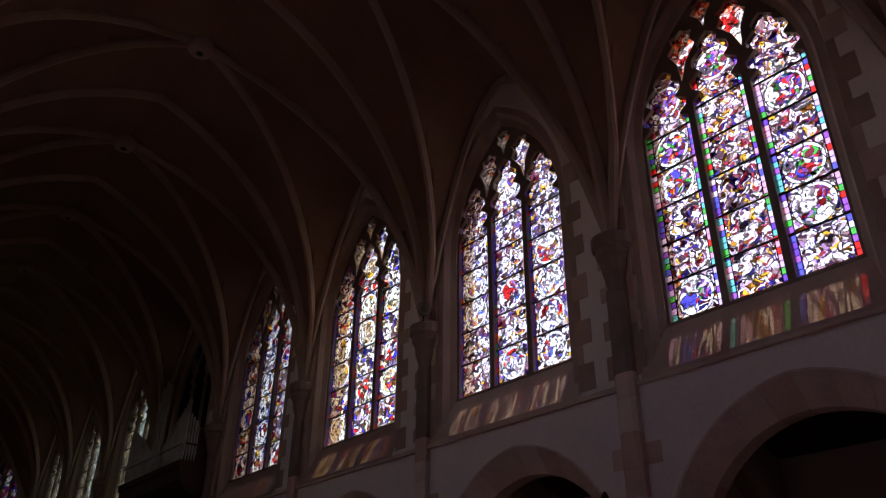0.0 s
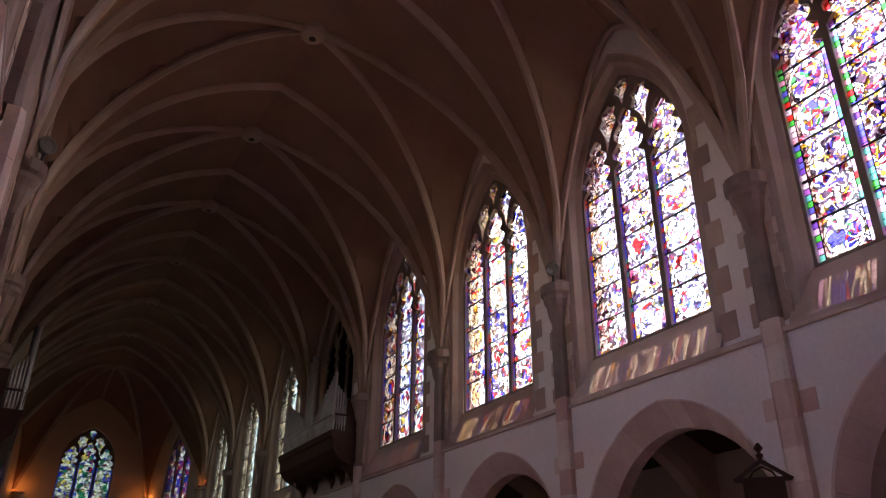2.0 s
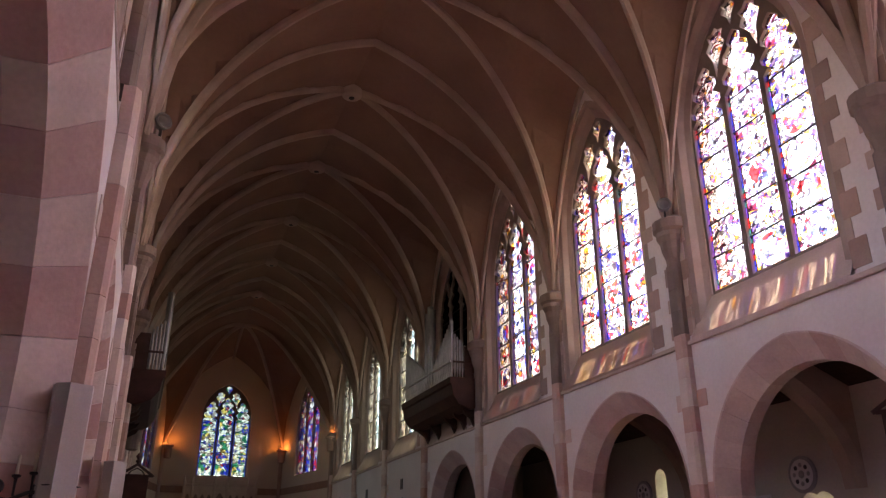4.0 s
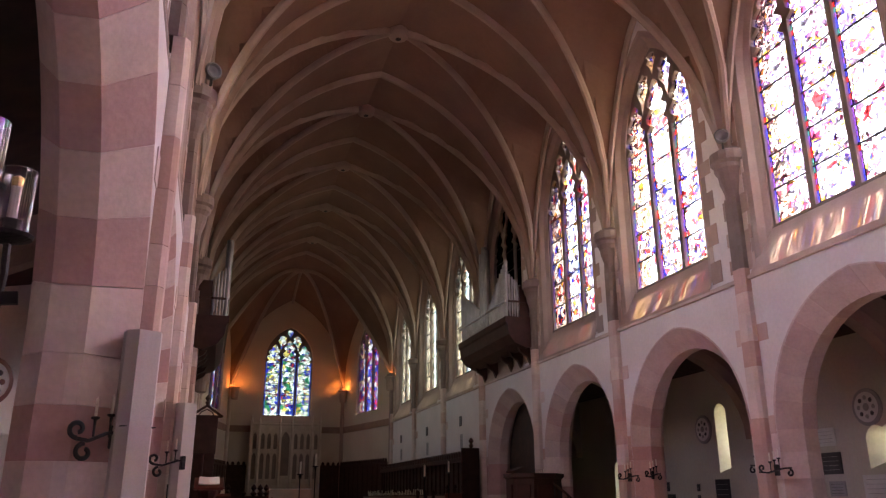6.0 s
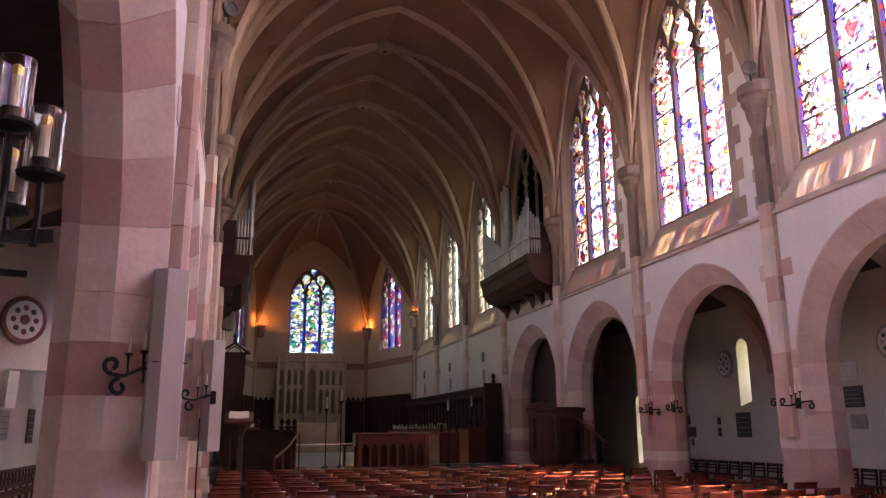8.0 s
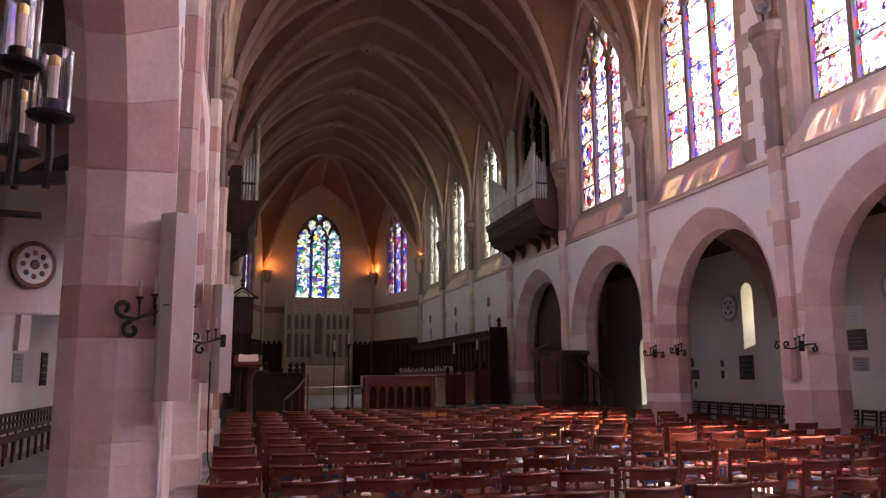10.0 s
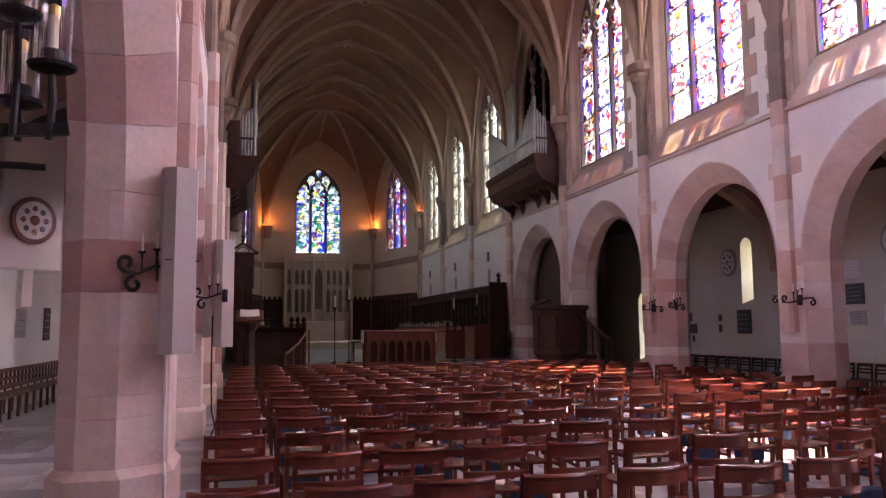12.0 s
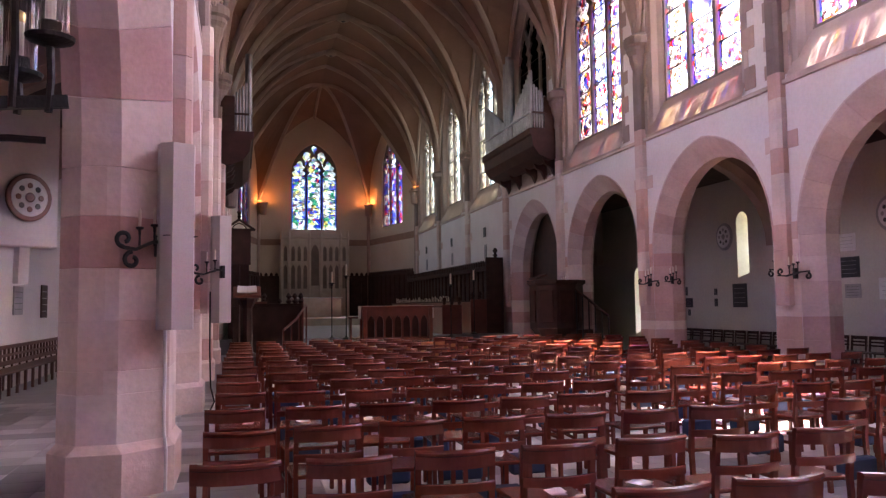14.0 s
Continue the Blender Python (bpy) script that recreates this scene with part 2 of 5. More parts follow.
GLASS_RED = stained("red_blue_glass", [RED, BLUE, WHITE, (0.03, 0.02, 0.03), GOLD, WHITE, (0.55, 0.02, 0.04), (0.06, 0.10, 0.5), WHITE, (0.25, 0.03, 0.10)], (0.92, 0.88, 0.84), 3.6, figure=0.30, dim=0.42)
GLASS_BLUE = stained("blue_glass", [(0.85, 0.62, 0.14), (0.85, 0.88, 0.72), (0.03, 0.26, 0.12), (0.01, 0.03, 0.50), (0.45, 0.02, 0.02), (0.88, 0.84, 0.60), (0.02, 0.06, 0.55), (0.82, 0.90, 0.80), (0.20, 0.45, 0.40), (0.01, 0.02, 0.25)], (0.90, 0.90, 0.70), 3.6, figure=0.58, dim=0.105, jewels=[(0.01, 0.03, 0.50), (0.02, 0.06, 0.60), (0.01, 0.02, 0.35), (0.03, 0.10, 0.55)])
GLASS_APSE = stained("red_and_blue_apse_glass", [(0.02, 0.03, 0.50), (0.60, 0.02, 0.02), (0.05, 0.15, 0.6), (0.8, 0.8, 0.75), (0.02, 0.02, 0.35), (0.6, 0.02, 0.02)], (0.85, 0.8, 0.70), 4.0, figure=0.32, border=False, dim=0.12)
GLASS_PALE = stained("pale_glass", [(0.7, 0.75, 0.6), (0.85, 0.85, 0.7), (0.22, 0.27, 0.22), (0.55, 0.58, 0.42), (0.3, 0.4, 0.45)], (0.82, 0.88, 0.74), 4.0, figure=0.4, border=False, dim=0.34)
GLASS_AISLE = stained("green_yellow_glass", [(0.70, 0.75, 0.40), (0.9, 0.9, 0.7), (0.30, 0.40, 0.18), (0.9, 0.95, 0.85), (0.10, 0.12, 0.06), (0.55, 0.62, 0.25)], (0.95, 0.97, 0.85), 3.4, 0.4, False, 1.0)


# ---- building helpers ----
def mesh_object(name, bm, mat, parent=None):
    bmesh.ops.recalc_face_normals(bm, faces=bm.faces)
    me = bpy.data.meshes.new(name)
    bm.to_mesh(me)
    bm.free()
    me.materials.append(mat)
    ob = new(name, me)
    if parent:
        ob.parent = parent
    return ob


def part(name, bm, mat, parent, label=""):
    return tagged(mesh_object(name, bm, mat, parent), label)


def structure(name, bm, mat, label, category="wall"):
    return tagged(mesh_object(name, bm, mat), label, category, kind="structure")


def thing(name, label, category, group="", at=(0, 0, 0), turn=0.0):
    ob = new(name)
    ob.matrix_world = pose(*at, 0, 0, turn)
    return tagged(ob, label, category, group)


def grid_faces(bm, rows, closed=False):
    """A sheet through rows of points."""
    vs = [[bm.verts.new(p) for p in r] for r in rows]
    for a, b in zip(vs, vs[1:]):
        n = len(a)
        for i in range(n if closed else n - 1):
            j = (i + 1) % n
            bm.faces.new((a[i], a[j], b[j], b[i]))
    return vs


def box(bm, x0, x1, y0, y1, z0, z1, bevel=0.0):
    made = bmesh.ops.create_cube(bm, size=1.0, matrix=Matrix.Translation(((x0 + x1) / 2, (y0 + y1) / 2, (z0 + z1) / 2)) @ Matrix.Diagonal((abs(x1 - x0), abs(y1 - y0), abs(z1 - z0), 1)))
    if bevel:
        es = list({e for v in made["verts"] for e in v.link_edges})
        bmesh.ops.bevel(bm, geom=es, offset=bevel, segments=1, affect="EDGES")
    return bm


def boxed(*a, **k):
    return box(bmesh.new(), *a, **k)


def sweep(bm, path, profile, up=None):
    """A closed profile, in (side, down) metres, along a path."""
    rings = []
    for i, p in enumerate(path):
        a, b = Vector(path[max(i - 1, 0)]), Vector(path[min(i + 1, len(path) - 1)])
        d = (b - a).normalized()
        u = Vector(up) if up else Vector((0, 0, 1))
        s = d.cross(u)
        s = s.normalized() if s.length > 1e-4 else Vector((1, 0, 0))
        w = s.cross(d)
        rings.append([Vector(p) + s * q + w * r for q, r in profile])
    vs = grid_faces(bm, rings, True)
    for ring in (vs[0], vs[-1]):
        bm.faces.new(ring)
    return bm


def round_profile(r, n=8):
    return [(r * math.cos(2 * math.pi * i / n), r * math.sin(2 * math.pi * i / n)) for i in range(n)]


def lathe(bm, profile, at=(0, 0, 0), n=16):
    rings = [[(at[0] + r * math.cos(2 * math.pi * i / n), at[1] + r * math.sin(2 * math.pi * i / n), at[2] + z) for i in range(n)] for r, z in profile]
    vs = grid_faces(bm, rings, True)
    for ring in (vs[0], vs[-1]):
        bm.faces.new(ring)
    return bm


def pointed(s, h):
    """Height over the springing of a pointed arch of half span 1 and rise h, at s from its middle."""
    c = (h * h - 1) / 2
    return math.sqrt(max((1 + c) ** 2 - (min(abs(s), 1.0) + c) ** 2, 0.0))


def arch_line(mid, half, base, spring, apex, n=10):
    """Points (y, z) of an opening, from one foot over the apex to the other foot."""
    h = (apex - spring) / half
    c = (h * h - 1) / 2
    end = math.atan2(h, c)
    side = [(half * ((1 + c) * math.cos(end * i / n) - c), spring + half * (1 + c) * math.sin(end * i / n)) for i in range(n + 1)]
    left = [(mid - y, z) for y, z in side]
    right = [(mid + y, z) for y, z in side]
    return [(mid - half, base)] + left + right[::-1][1:] + [(mid + half, base)]


def pierced(bm, x, y0, y1, z0, z1, holes, place=None):
    """A wall face at x with openings, each (mid, half, base, spring, apex)."""
    ys = {round(y0, 4), round(y1, 4)}
    for mid, half, base, spring, apex in holes:
        for y, z in arch_line(mid, half, base, spring, apex):
            ys.add(round(y, 4))
    ys = sorted(y for y in ys if y0 - 0.001 <= y <= y1 + 0.001)
    put = place or (lambda y, z: (x, y, z))

    def top(hole, y):
        mid, half, base, spring, apex = hole
        return spring + half * pointed((y - mid) / half, (apex - spring) / half)

    for a, b in zip(ys, ys[1:]):
        m = (a + b) / 2
        inside = [h for h in holes if abs(m - h[0]) < h[1]]
        spans = []
        low_a = low_b = z0
        for h in inside:
            if h[2] > z0 + 1e-4:
                spans.append((low_a, low_b, h[2], h[2]))
            low_a, low_b = top(h, a), top(h, b)
        spans.append((low_a, low_b, z1, z1))
        for a0, b0, a1, b1 in spans:
            vs = [bm.verts.new(put(y, z)) for y, z in ((a, a0), (b, b0), (b, b1), (a, a1))]
            try:
                bm.faces.new(vs)
            except ValueError:
                pass
    return bm


def span_vault(u, v):
    """Height of the ribbed vault at u from the axis and v from the middle of a bay."""
    u, v = min(abs(u) / HW, 1.0), min(abs(v) / (BAY / 2), 1.0)
    barrel = SPRING_Z + HW * pointed(u, (RIDGE_Z - SPRING_Z) / HW)
    ridge = RIDGE_Z - (RIDGE_Z - WALL_RIDGE) * u ** 1.9
    h = (ridge - SPRING_Z) / (BAY / 2)
    full = (1 - v ** 1.7) ** 0.85 * (ridge - SPRING_Z)  # rounder towards the wall
    cross = SPRING_Z + BAY / 2 * pointed(v, h) * (1 - u * u) + full * u * u
    return max(barrel, cross), barrel, cross


# ---- floor ----
floor = structure("floor", boxed(XL - THICK - AISLE - 1.5, XR + THICK + AISLE + 1.5, Y_WEST - 0.5, Y_EAST + 2, -0.3, -0.012), FLOOR, "grey stone floor with worn mottled tiles", "floor")


def bay_mid(i, first=PIER_R):
    return first - BAY / 2 + BAY * i


def win_mid(i):
    return bay_mid(i) + WIN_OFF


# ---- arcades: two walls with chamfered pointed arches on stone piers ----
OUT_APEX, ARCH_SPRING = 5.45, 2.9
SECTION = [(-0.006, -0.39), (0.48, -0.70), (0.88, -0.70), (1.126, -0.48), (1.126, 0.48), (0.88, 0.70), (0.48, 0.70), (-0.006, 0.39)]


def prism(bm, poly, z0, z1, put, joint=0.006):
    """A block over a plan polygon with its edges drawn back at the joints."""
    cx, cy = sum(p[0] for p in poly) / len(poly), sum(p[1] for p in poly) / len(poly)

    def ring(z, inset):
        out = []
        for a, b in poly:
            d = math.hypot(a - cx, b - cy)
            k = 1 - inset / d
            out.append(put(cx + (a - cx) * k, cy + (b - cy) * k, z))
        return out

    vs = grid_faces(bm, [ring(z0 + 0.001, joint * 2), ring(z0 + joint, 0), ring(z1 - joint, 0), ring(z1 - 0.001, joint * 2)], True)
    bm.faces.new(vs[0])
    bm.faces.new(vs[-1])
    return bm


def halves(poly, along):
    """The two halves of a plan polygon, cut across or along the wall."""
    mid = 0.62
    if along:
        front = [(-0.006, 0.0)] + [p for p in poly if p[1] < 0] + [(1.126, 0.0)]
        back = [(1.126, 0.0)] + [p for p in poly if p[1] > 0] + [(-0.006, 0.0)]
        return front, back
    e = max(p[1] for p in poly)
    nave = [(mid, -e)] + [(mid, e)] + [p for p in poly[::1] if p[0] < mid and p[1] > 0] + [p for p in poly if p[0] < mid and p[1] < 0]
    aisle = [(mid, e), (mid, -e)] + [p for p in poly if p[0] > mid]
    return nave, aisle


def pier(parent, side, y):
    put = lambda a, b, z: (XR + a * 0.76, y + b * 0.94, z) if side > 0 else (XN - a * 0.82, y + b, z)
    wide = [(a + (0.07 if a > 0.5 else -0.07), b * 1.13) for a, b in SECTION]
    bm = bmesh.new()
    rings = [[put(a, b, z) for a, b in poly] for poly, z in ((wide, 0.0), (wide, 0.40), (SECTION, 0.47))]
    vs = grid_faces(bm, rings, True)
    bm.faces.new(vs[-1])
    part("plinth", bm, PALE_COURSE, parent)
    z, i = 0.47, 0
    rng = random.Random(int(y * 7 + side * 3))
    near = (0.90, 1.10, 1.54, 2.0, 2.46, ARCH_SPRING) if side < 0 and 7 < y < 9 else ()  # courses of the pier beside the way
    while z < ARCH_SPRING - 0.05:
        top = min(z + rng.choice((0.22, 0.42, 0.45, 0.48)), ARCH_SPRING)
        if near:
            top = near[i]
        elif ARCH_SPRING - top < 0.25:
            top = ARCH_SPRING
        rose = i == 4 if near else rng.random() < 0.35
        for poly in halves(SECTION, i % 2 == 0):
            part("stone_block", prism(bmesh.new(), poly, z, top, put, 0.0035), PINK_COURSE if rose else PALE_COURSE, parent)
        z, i = top, i + 1


def arch_stones(parent, side, mid, half, apex):
    n, group = 14, 2
    out, inn = arch_line(mid, half, 0, ARCH_SPRING, apex, n), arch_line(mid, half - (0.28 if side > 0 else 0.32), 0, ARCH_SPRING, apex - (0.46 if side > 0 else 0.48), n)
    back = arch_line(mid, half - 0.1, 0, ARCH_SPRING, apex - 0.1, n)
    out, inn, back = out[1:-1], inn[1:-1], back[1:-1]
    put = lambda a, yz: (XR + a * 0.76, *yz) if side > 0 else (XN - a * 0.82, *yz)
    far = [(mid + (y - mid) * 1.02, z + 0.03) for y, z in out]
    for s in range(0, 2 * n, group):
        rings = []
        for k, i in enumerate(range(s, s + group + 1)):
            i2 = i
            rings.append([put(-0.006, far[i2]), put(-0.006, out[i2]), put(0.48, inn[i2]), put(0.88, inn[i2]), put(1.126, back[i2]), put(1.126, far[i2])])
        # joints: draw the end rings a little towards the middle
        for a, b in ((0, 1), (-1, -2)):
            rings[a] = [tuple(p + (q - p) * 0.012 for p, q in zip(P, Q)) for P, Q in zip(rings[a], rings[b])]
        bm = bmesh.new()
        vs = grid_faces(bm, rings, True)
        bm.faces.new(vs[0])
        bm.faces.new(vs[-1])
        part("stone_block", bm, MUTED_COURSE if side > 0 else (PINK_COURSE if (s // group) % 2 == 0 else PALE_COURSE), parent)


def arcade(side, first, name):
    face, back = (XR, XR + THICK * 0.76) if side > 0 else (XN, XN - THICK * 0.82)
    piers = [first + BAY * k for k in range(-3, 4)]
    if side < 0:
        piers[:2] = [-3.95, 1.53]  # near pier moved west to stay out of the camera's view
    gaps = [(piers[0] - BAY, piers[0])] + list(zip(piers, piers[1:]))
    holes = [((a + b) / 2, (b - a) / 2 - 0.38, 0.0, ARCH_SPRING, OUT_APEX + (b - a - BAY) * 0.5) for a, b in gaps]
    bm = bmesh.new()
    pierced(bm, face, Y_WEST, Y_CHANCEL, 0, STRING_Z, holes)
    pierced(bm, back, Y_WEST, Y_CHANCEL, 0, STRING_Z + 1.2, holes)
    bmesh.ops.remove_doubles(bm, verts=bm.verts, dist=0.0005)
    wall = structure(name, bm, PLASTER, "white plastered arcade wall with pink sandstone arches")
    for y in piers:
        pier(wall, side, y)
    for mid, half, _, _, apex in holes:
        arch_stones(wall, side, mid, half, apex)
    return wall


wall_south = arcade(1, PIER_R, "wall_south")
wall_north = arcade(-1, PIER_L, "wall_north")

# ---- clerestory walls with window openings, splayed reveals and sloping sills ----
REVEAL = [(0.0, 2.02, 13.78), (0.04, 1.98, 13.74), (0.06, 1.85, 13.58), (0.20, 1.77, 13.48), (0.28, WIN_HALF, WIN_APEX)]


def clerestory(side, name, bays):
    sgn, face = (1, XR) if side > 0 else (-1, XL)
    bm = bmesh.new()
    holes = [(win_mid(i), 2.02, STRING_Z + 0.02, WIN_SPRING, 13.78) for i in bays]
    pierced(bm, face, Y_WEST, Y_CHANCEL, STRING_Z, 14.6, holes)
    pierced(bm, face + sgn * (THICK - 0.3), Y_WEST, Y_CHANCEL, STRING_Z, 14.6, [(h[0], WIN_HALF, SILL_Z, WIN_SPRING, WIN_APEX) for h in holes])
    bmesh.ops.remove_doubles(bm, verts=bm.verts, dist=0.0005)
    wall = structure(name, bm, PLASTER, "white plastered upper wall with tall traceried windows")
    for i in bays:
        bm = bmesh.new()
        rows = [[(face + sgn * d, y, z) for y, z in arch_line(win_mid(i), half, SILL_Z - (0.28 - d) * 2.9, WIN_SPRING, apex, 12)] for d, half, apex in REVEAL]
        rows.append([(face + sgn * (THICK - 0.3), y, z) for y, z in arch_line(win_mid(i), WIN_HALF, SILL_Z, WIN_SPRING, WIN_APEX, 12)])
        grid_faces(bm, rows)
        part("reveal", bm, RIB, wall, "moulded stone window reveal")
        bm = bmesh.new()
        m = win_mid(i)
        prof = [(-0.09, STRING_Z - 0.06), (-0.09, STRING_Z + 0.0), (0.31, SILL_Z - 0.004), (0.84, SILL_Z - 0.002)]
        grid_faces(bm, [[(face + sgn * d, y, z) for d, z in prof] for y in (m - 2.02, m - 1.0, m, m + 1.0, m + 2.02)])
        part("sill", bm, GREYSTONE, wall, "steeply sloping stone sill")
    bm = bmesh.new()
    box(bm, face - sgn * 0.085, face - sgn * 0.002, Y_WEST, Y_CHANCEL, STRING_Z - 0.12, STRING_Z - 0.03, 0.012)
    part("string_course", bm, GREYSTONE, wall)
    return wall


# strip added between the two north wall faces so no light leaks through
structure("ledge", boxed(XL - 0.3, XN, Y_WEST, Y_CHANCEL, STRING_Z - 0.03, STRING_Z + 0.02, bevel=0.01), GREYSTONE, "narrow ledge added to close the gap over the north arcade", "ledge")
upper_south = clerestory(1, "wall_south_upper", range(-3, 7))
upper_north = clerestory(-1, "wall_north_upper", range(-3, 7))

# ---- aisles ----
AISLE_WINDOWS = [(14.25, 0.5, 2.28, 2.9, 3.15), (20.0, 0.27, 2.35, 4.0, 4.3), (26.2, 0.34, 0.5, 2.6, 2.95)]
for sgn, face, nm in ((1, XR, "south"), (-1, XL, "north")):
    x = face + sgn * (THICK + AISLE - 1.12)
    bm = bmesh.new()
    wins = AISLE_WINDOWS if sgn > 0 else []
    pierced(bm, x, Y_WEST, 30.5, 0, 7.2, wins)
    slits = [(m, half * 0.6, base + 0.25, spring, apex - 0.12) for m, half, base, spring, apex in wins]
    pierced(bm, x + sgn * 0.6, Y_WEST, 30.5, 0, 7.2, slits)
    bmesh.ops.remove_doubles(bm, verts=bm.verts, dist=0.0005)
    w = structure(f"wall_aisle_{nm}", bm, PLASTER_AISLE_SHADED if sgn > 0 else PLASTER, "white plastered aisle wall with memorial tablets")
    for inner, slit in zip(wins, slits):
        bm = bmesh.new()
        grid_faces(bm, [[(x + d, y, z) for y, z in arch_line(*hole)] for d, hole in ((0, inner), (0.6, slit))])
        part("reveal", bm, PLASTER, w)
    # dark wood colour carries the shade of a plastered aisle vault
    bm = bmesh.new()
    grid_faces(bm, [[(face + sgn * 0.5, y, 6.8), (x + sgn * 0.3, y, 5.2)] for y in (Y_WEST, 30.5)])
    structure(f"ceiling_aisle_{nm}", bm, DARKWOOD, "dark lean-to aisle ceiling in place of a shaded plaster vault", "ceiling")
    bm = boxed(face + sgn * (THICK - 0.02), x + sgn * 0.6, 30.5, 30.9, 0, 7.2)
    structure(f"wall_aisle_{nm}_east", bm, PLASTER_WARM, "plastered end wall of the aisle")

for k in range(-2, 4):
    for sgn, face in ((1, XR), (-1, XL)):
        if sgn < 0 and k < 0:
            continue
        y = PIER_R + BAY * k if sgn > 0 else PIER_L + BAY * k
        path = [(face + sgn * (0.8 + (AISLE - 0.78) * math.sin(a)), y, 3.2 + 2.6 * math.cos(a)) for a in [math.pi / 2 * j / 10 for j in range(11)]]
        bm = sweep(bmesh.new(), path, [(-0.28, 0.0), (-0.16, -0.2), (0.16, -0.2), (0.28, 0.0), (0.28, 0.9), (-0.28, 0.9)], (0, 0, 1))
        structure("aisle_arch", bm, GREYSTONE, "brown stone half arch across the aisle", "arch")

bm = boxed(XL - THICK - AISLE, XR + THICK + AISLE, Y_WEST - 0.4, Y_WEST, 0, 17.5)
structure("wall_west", bm, PLASTER, "plain white plastered west wall")

# ---- vault ----
ys = [bay_mid(-3) - BAY / 2 + BAY * 10 * i / 160 for i in range(161)]
us = [-HW + 2 * HW * i / 48 for i in range(49)]
bm = bmesh.new()
grid_faces(bm, [[(XC + u, y, span_vault(u, (y - bay_mid(0) + BAY * 20 + BAY / 2) % BAY - BAY / 2)[0]) for u in us] for y in ys])
ceiling = structure("ceiling", bm, VAULT_SHADED, "brown plastered ribbed vault over the nave, darkened as in shade", "ceiling")
for f in ceiling.data.polygons:
    f.use_smooth = False

RIB_PROFILE = [(-0.12, 0.10), (-0.12, -0.05), (-0.05, -0.17), (0.05, -0.17), (0.12, -0.05), (0.12, 0.10)]
SLIM_PROFILE = [(a * 0.68, b * 0.75) for a, b in RIB_PROFILE]
for k in range(-3, 7):
    y = PIER_R + BAY * k
    path = [(XC + u, y, span_vault(u, BAY / 2)[1]) for u in [-HW + 2 * HW * i / 40 for i in range(41)]]
    part("transverse_rib", sweep(bmesh.new(), path, RIB_PROFILE), VAULTRIB, ceiling)
for i in range(-3, 7):
    m = bay_mid(i)
    for sx in (-1, 1):
        for sy in (-1, 1):
            path = []
            for j in range(25):
                u = HW * (1 - j / 24)
                lo, hi = 0.0, BAY / 2
                for _ in range(30):
                    v = (lo + hi) / 2
                    _, barrel, cross = span_vault(u, v)
                    lo, hi = (v, hi) if cross > barrel else (lo, v)
                path.append((XC + sx * u, m + sy * lo, span_vault(u, lo)[0]))
            part("diagonal_rib", sweep(bmesh.new(), path, SLIM_PROFILE), VAULTRIB, ceiling)
        path = [(XC + sx * (HW - 0.08), m + v, span_vault(HW, v)[2] - 0.04) for v in [-BAY / 2 + BAY * j / 24 for j in range(25)]]
        part("wall_rib", sweep(bmesh.new(), path, [(a * 0.6, b * 0.6) for a, b in RIB_PROFILE]), VAULTRIB, ceiling)
    bm = bmesh.new()
    lathe(bm, [(0.10, -0.06), (0.20, -0.06), (0.30, 0.0), (0.34, 0.08), (0.34, 0.3)], (XC, m, RIDGE_Z - 0.26), 20)
    part("boss", bm, RIB, ceiling, "round carved stone boss with a dark disc for its hole")
    # a dark disc on the boss stands for the shade in its hole
    part("hole", lathe(bmesh.new(), [(0.09, 0.0), (0.09, 0.02)], (XC, m, RIDGE_Z - 0.335), 12), IRON, ceiling)

# ---- unseen roof, added to stop light leaking in above the vault ----
ROOF_GREY = surface("light_stop_roof", [(0.10, 0.10, 0.11), (0.15, 0.15, 0.16)], 20, 2, 0.7, 0.2)
bm = bmesh.new()
RAFTERS = [(XL - 0.32, 14.5), (XC, 17.2), (XR + 0.32, 14.5), (XR + 0.32, 14.62), (XC, 17.34), (XL - 0.32, 14.62)]
vs = grid_faces(bm, [[(x, y, z) for x, z in RAFTERS] for y in (Y_WEST - 0.4, Y_EAST + 0.6)], True)
bm.faces.new(vs[0]), bm.faces.new(vs[-1])
structure("roof", bm, ROOF_GREY, "unseen grey roof added to keep light out above the vault", "roof")

# ---- apse: two canted walls and the east wall ----
EAST_HALF = 3.76
corners = [(XR, Y_CHANCEL), (XC + EAST_HALF, Y_EAST), (XC - EAST_HALF, Y_EAST), (XL, Y_CHANCEL)]
APSE_BOSS = Vector((XC, 48.1, 15.55))
APSE = []
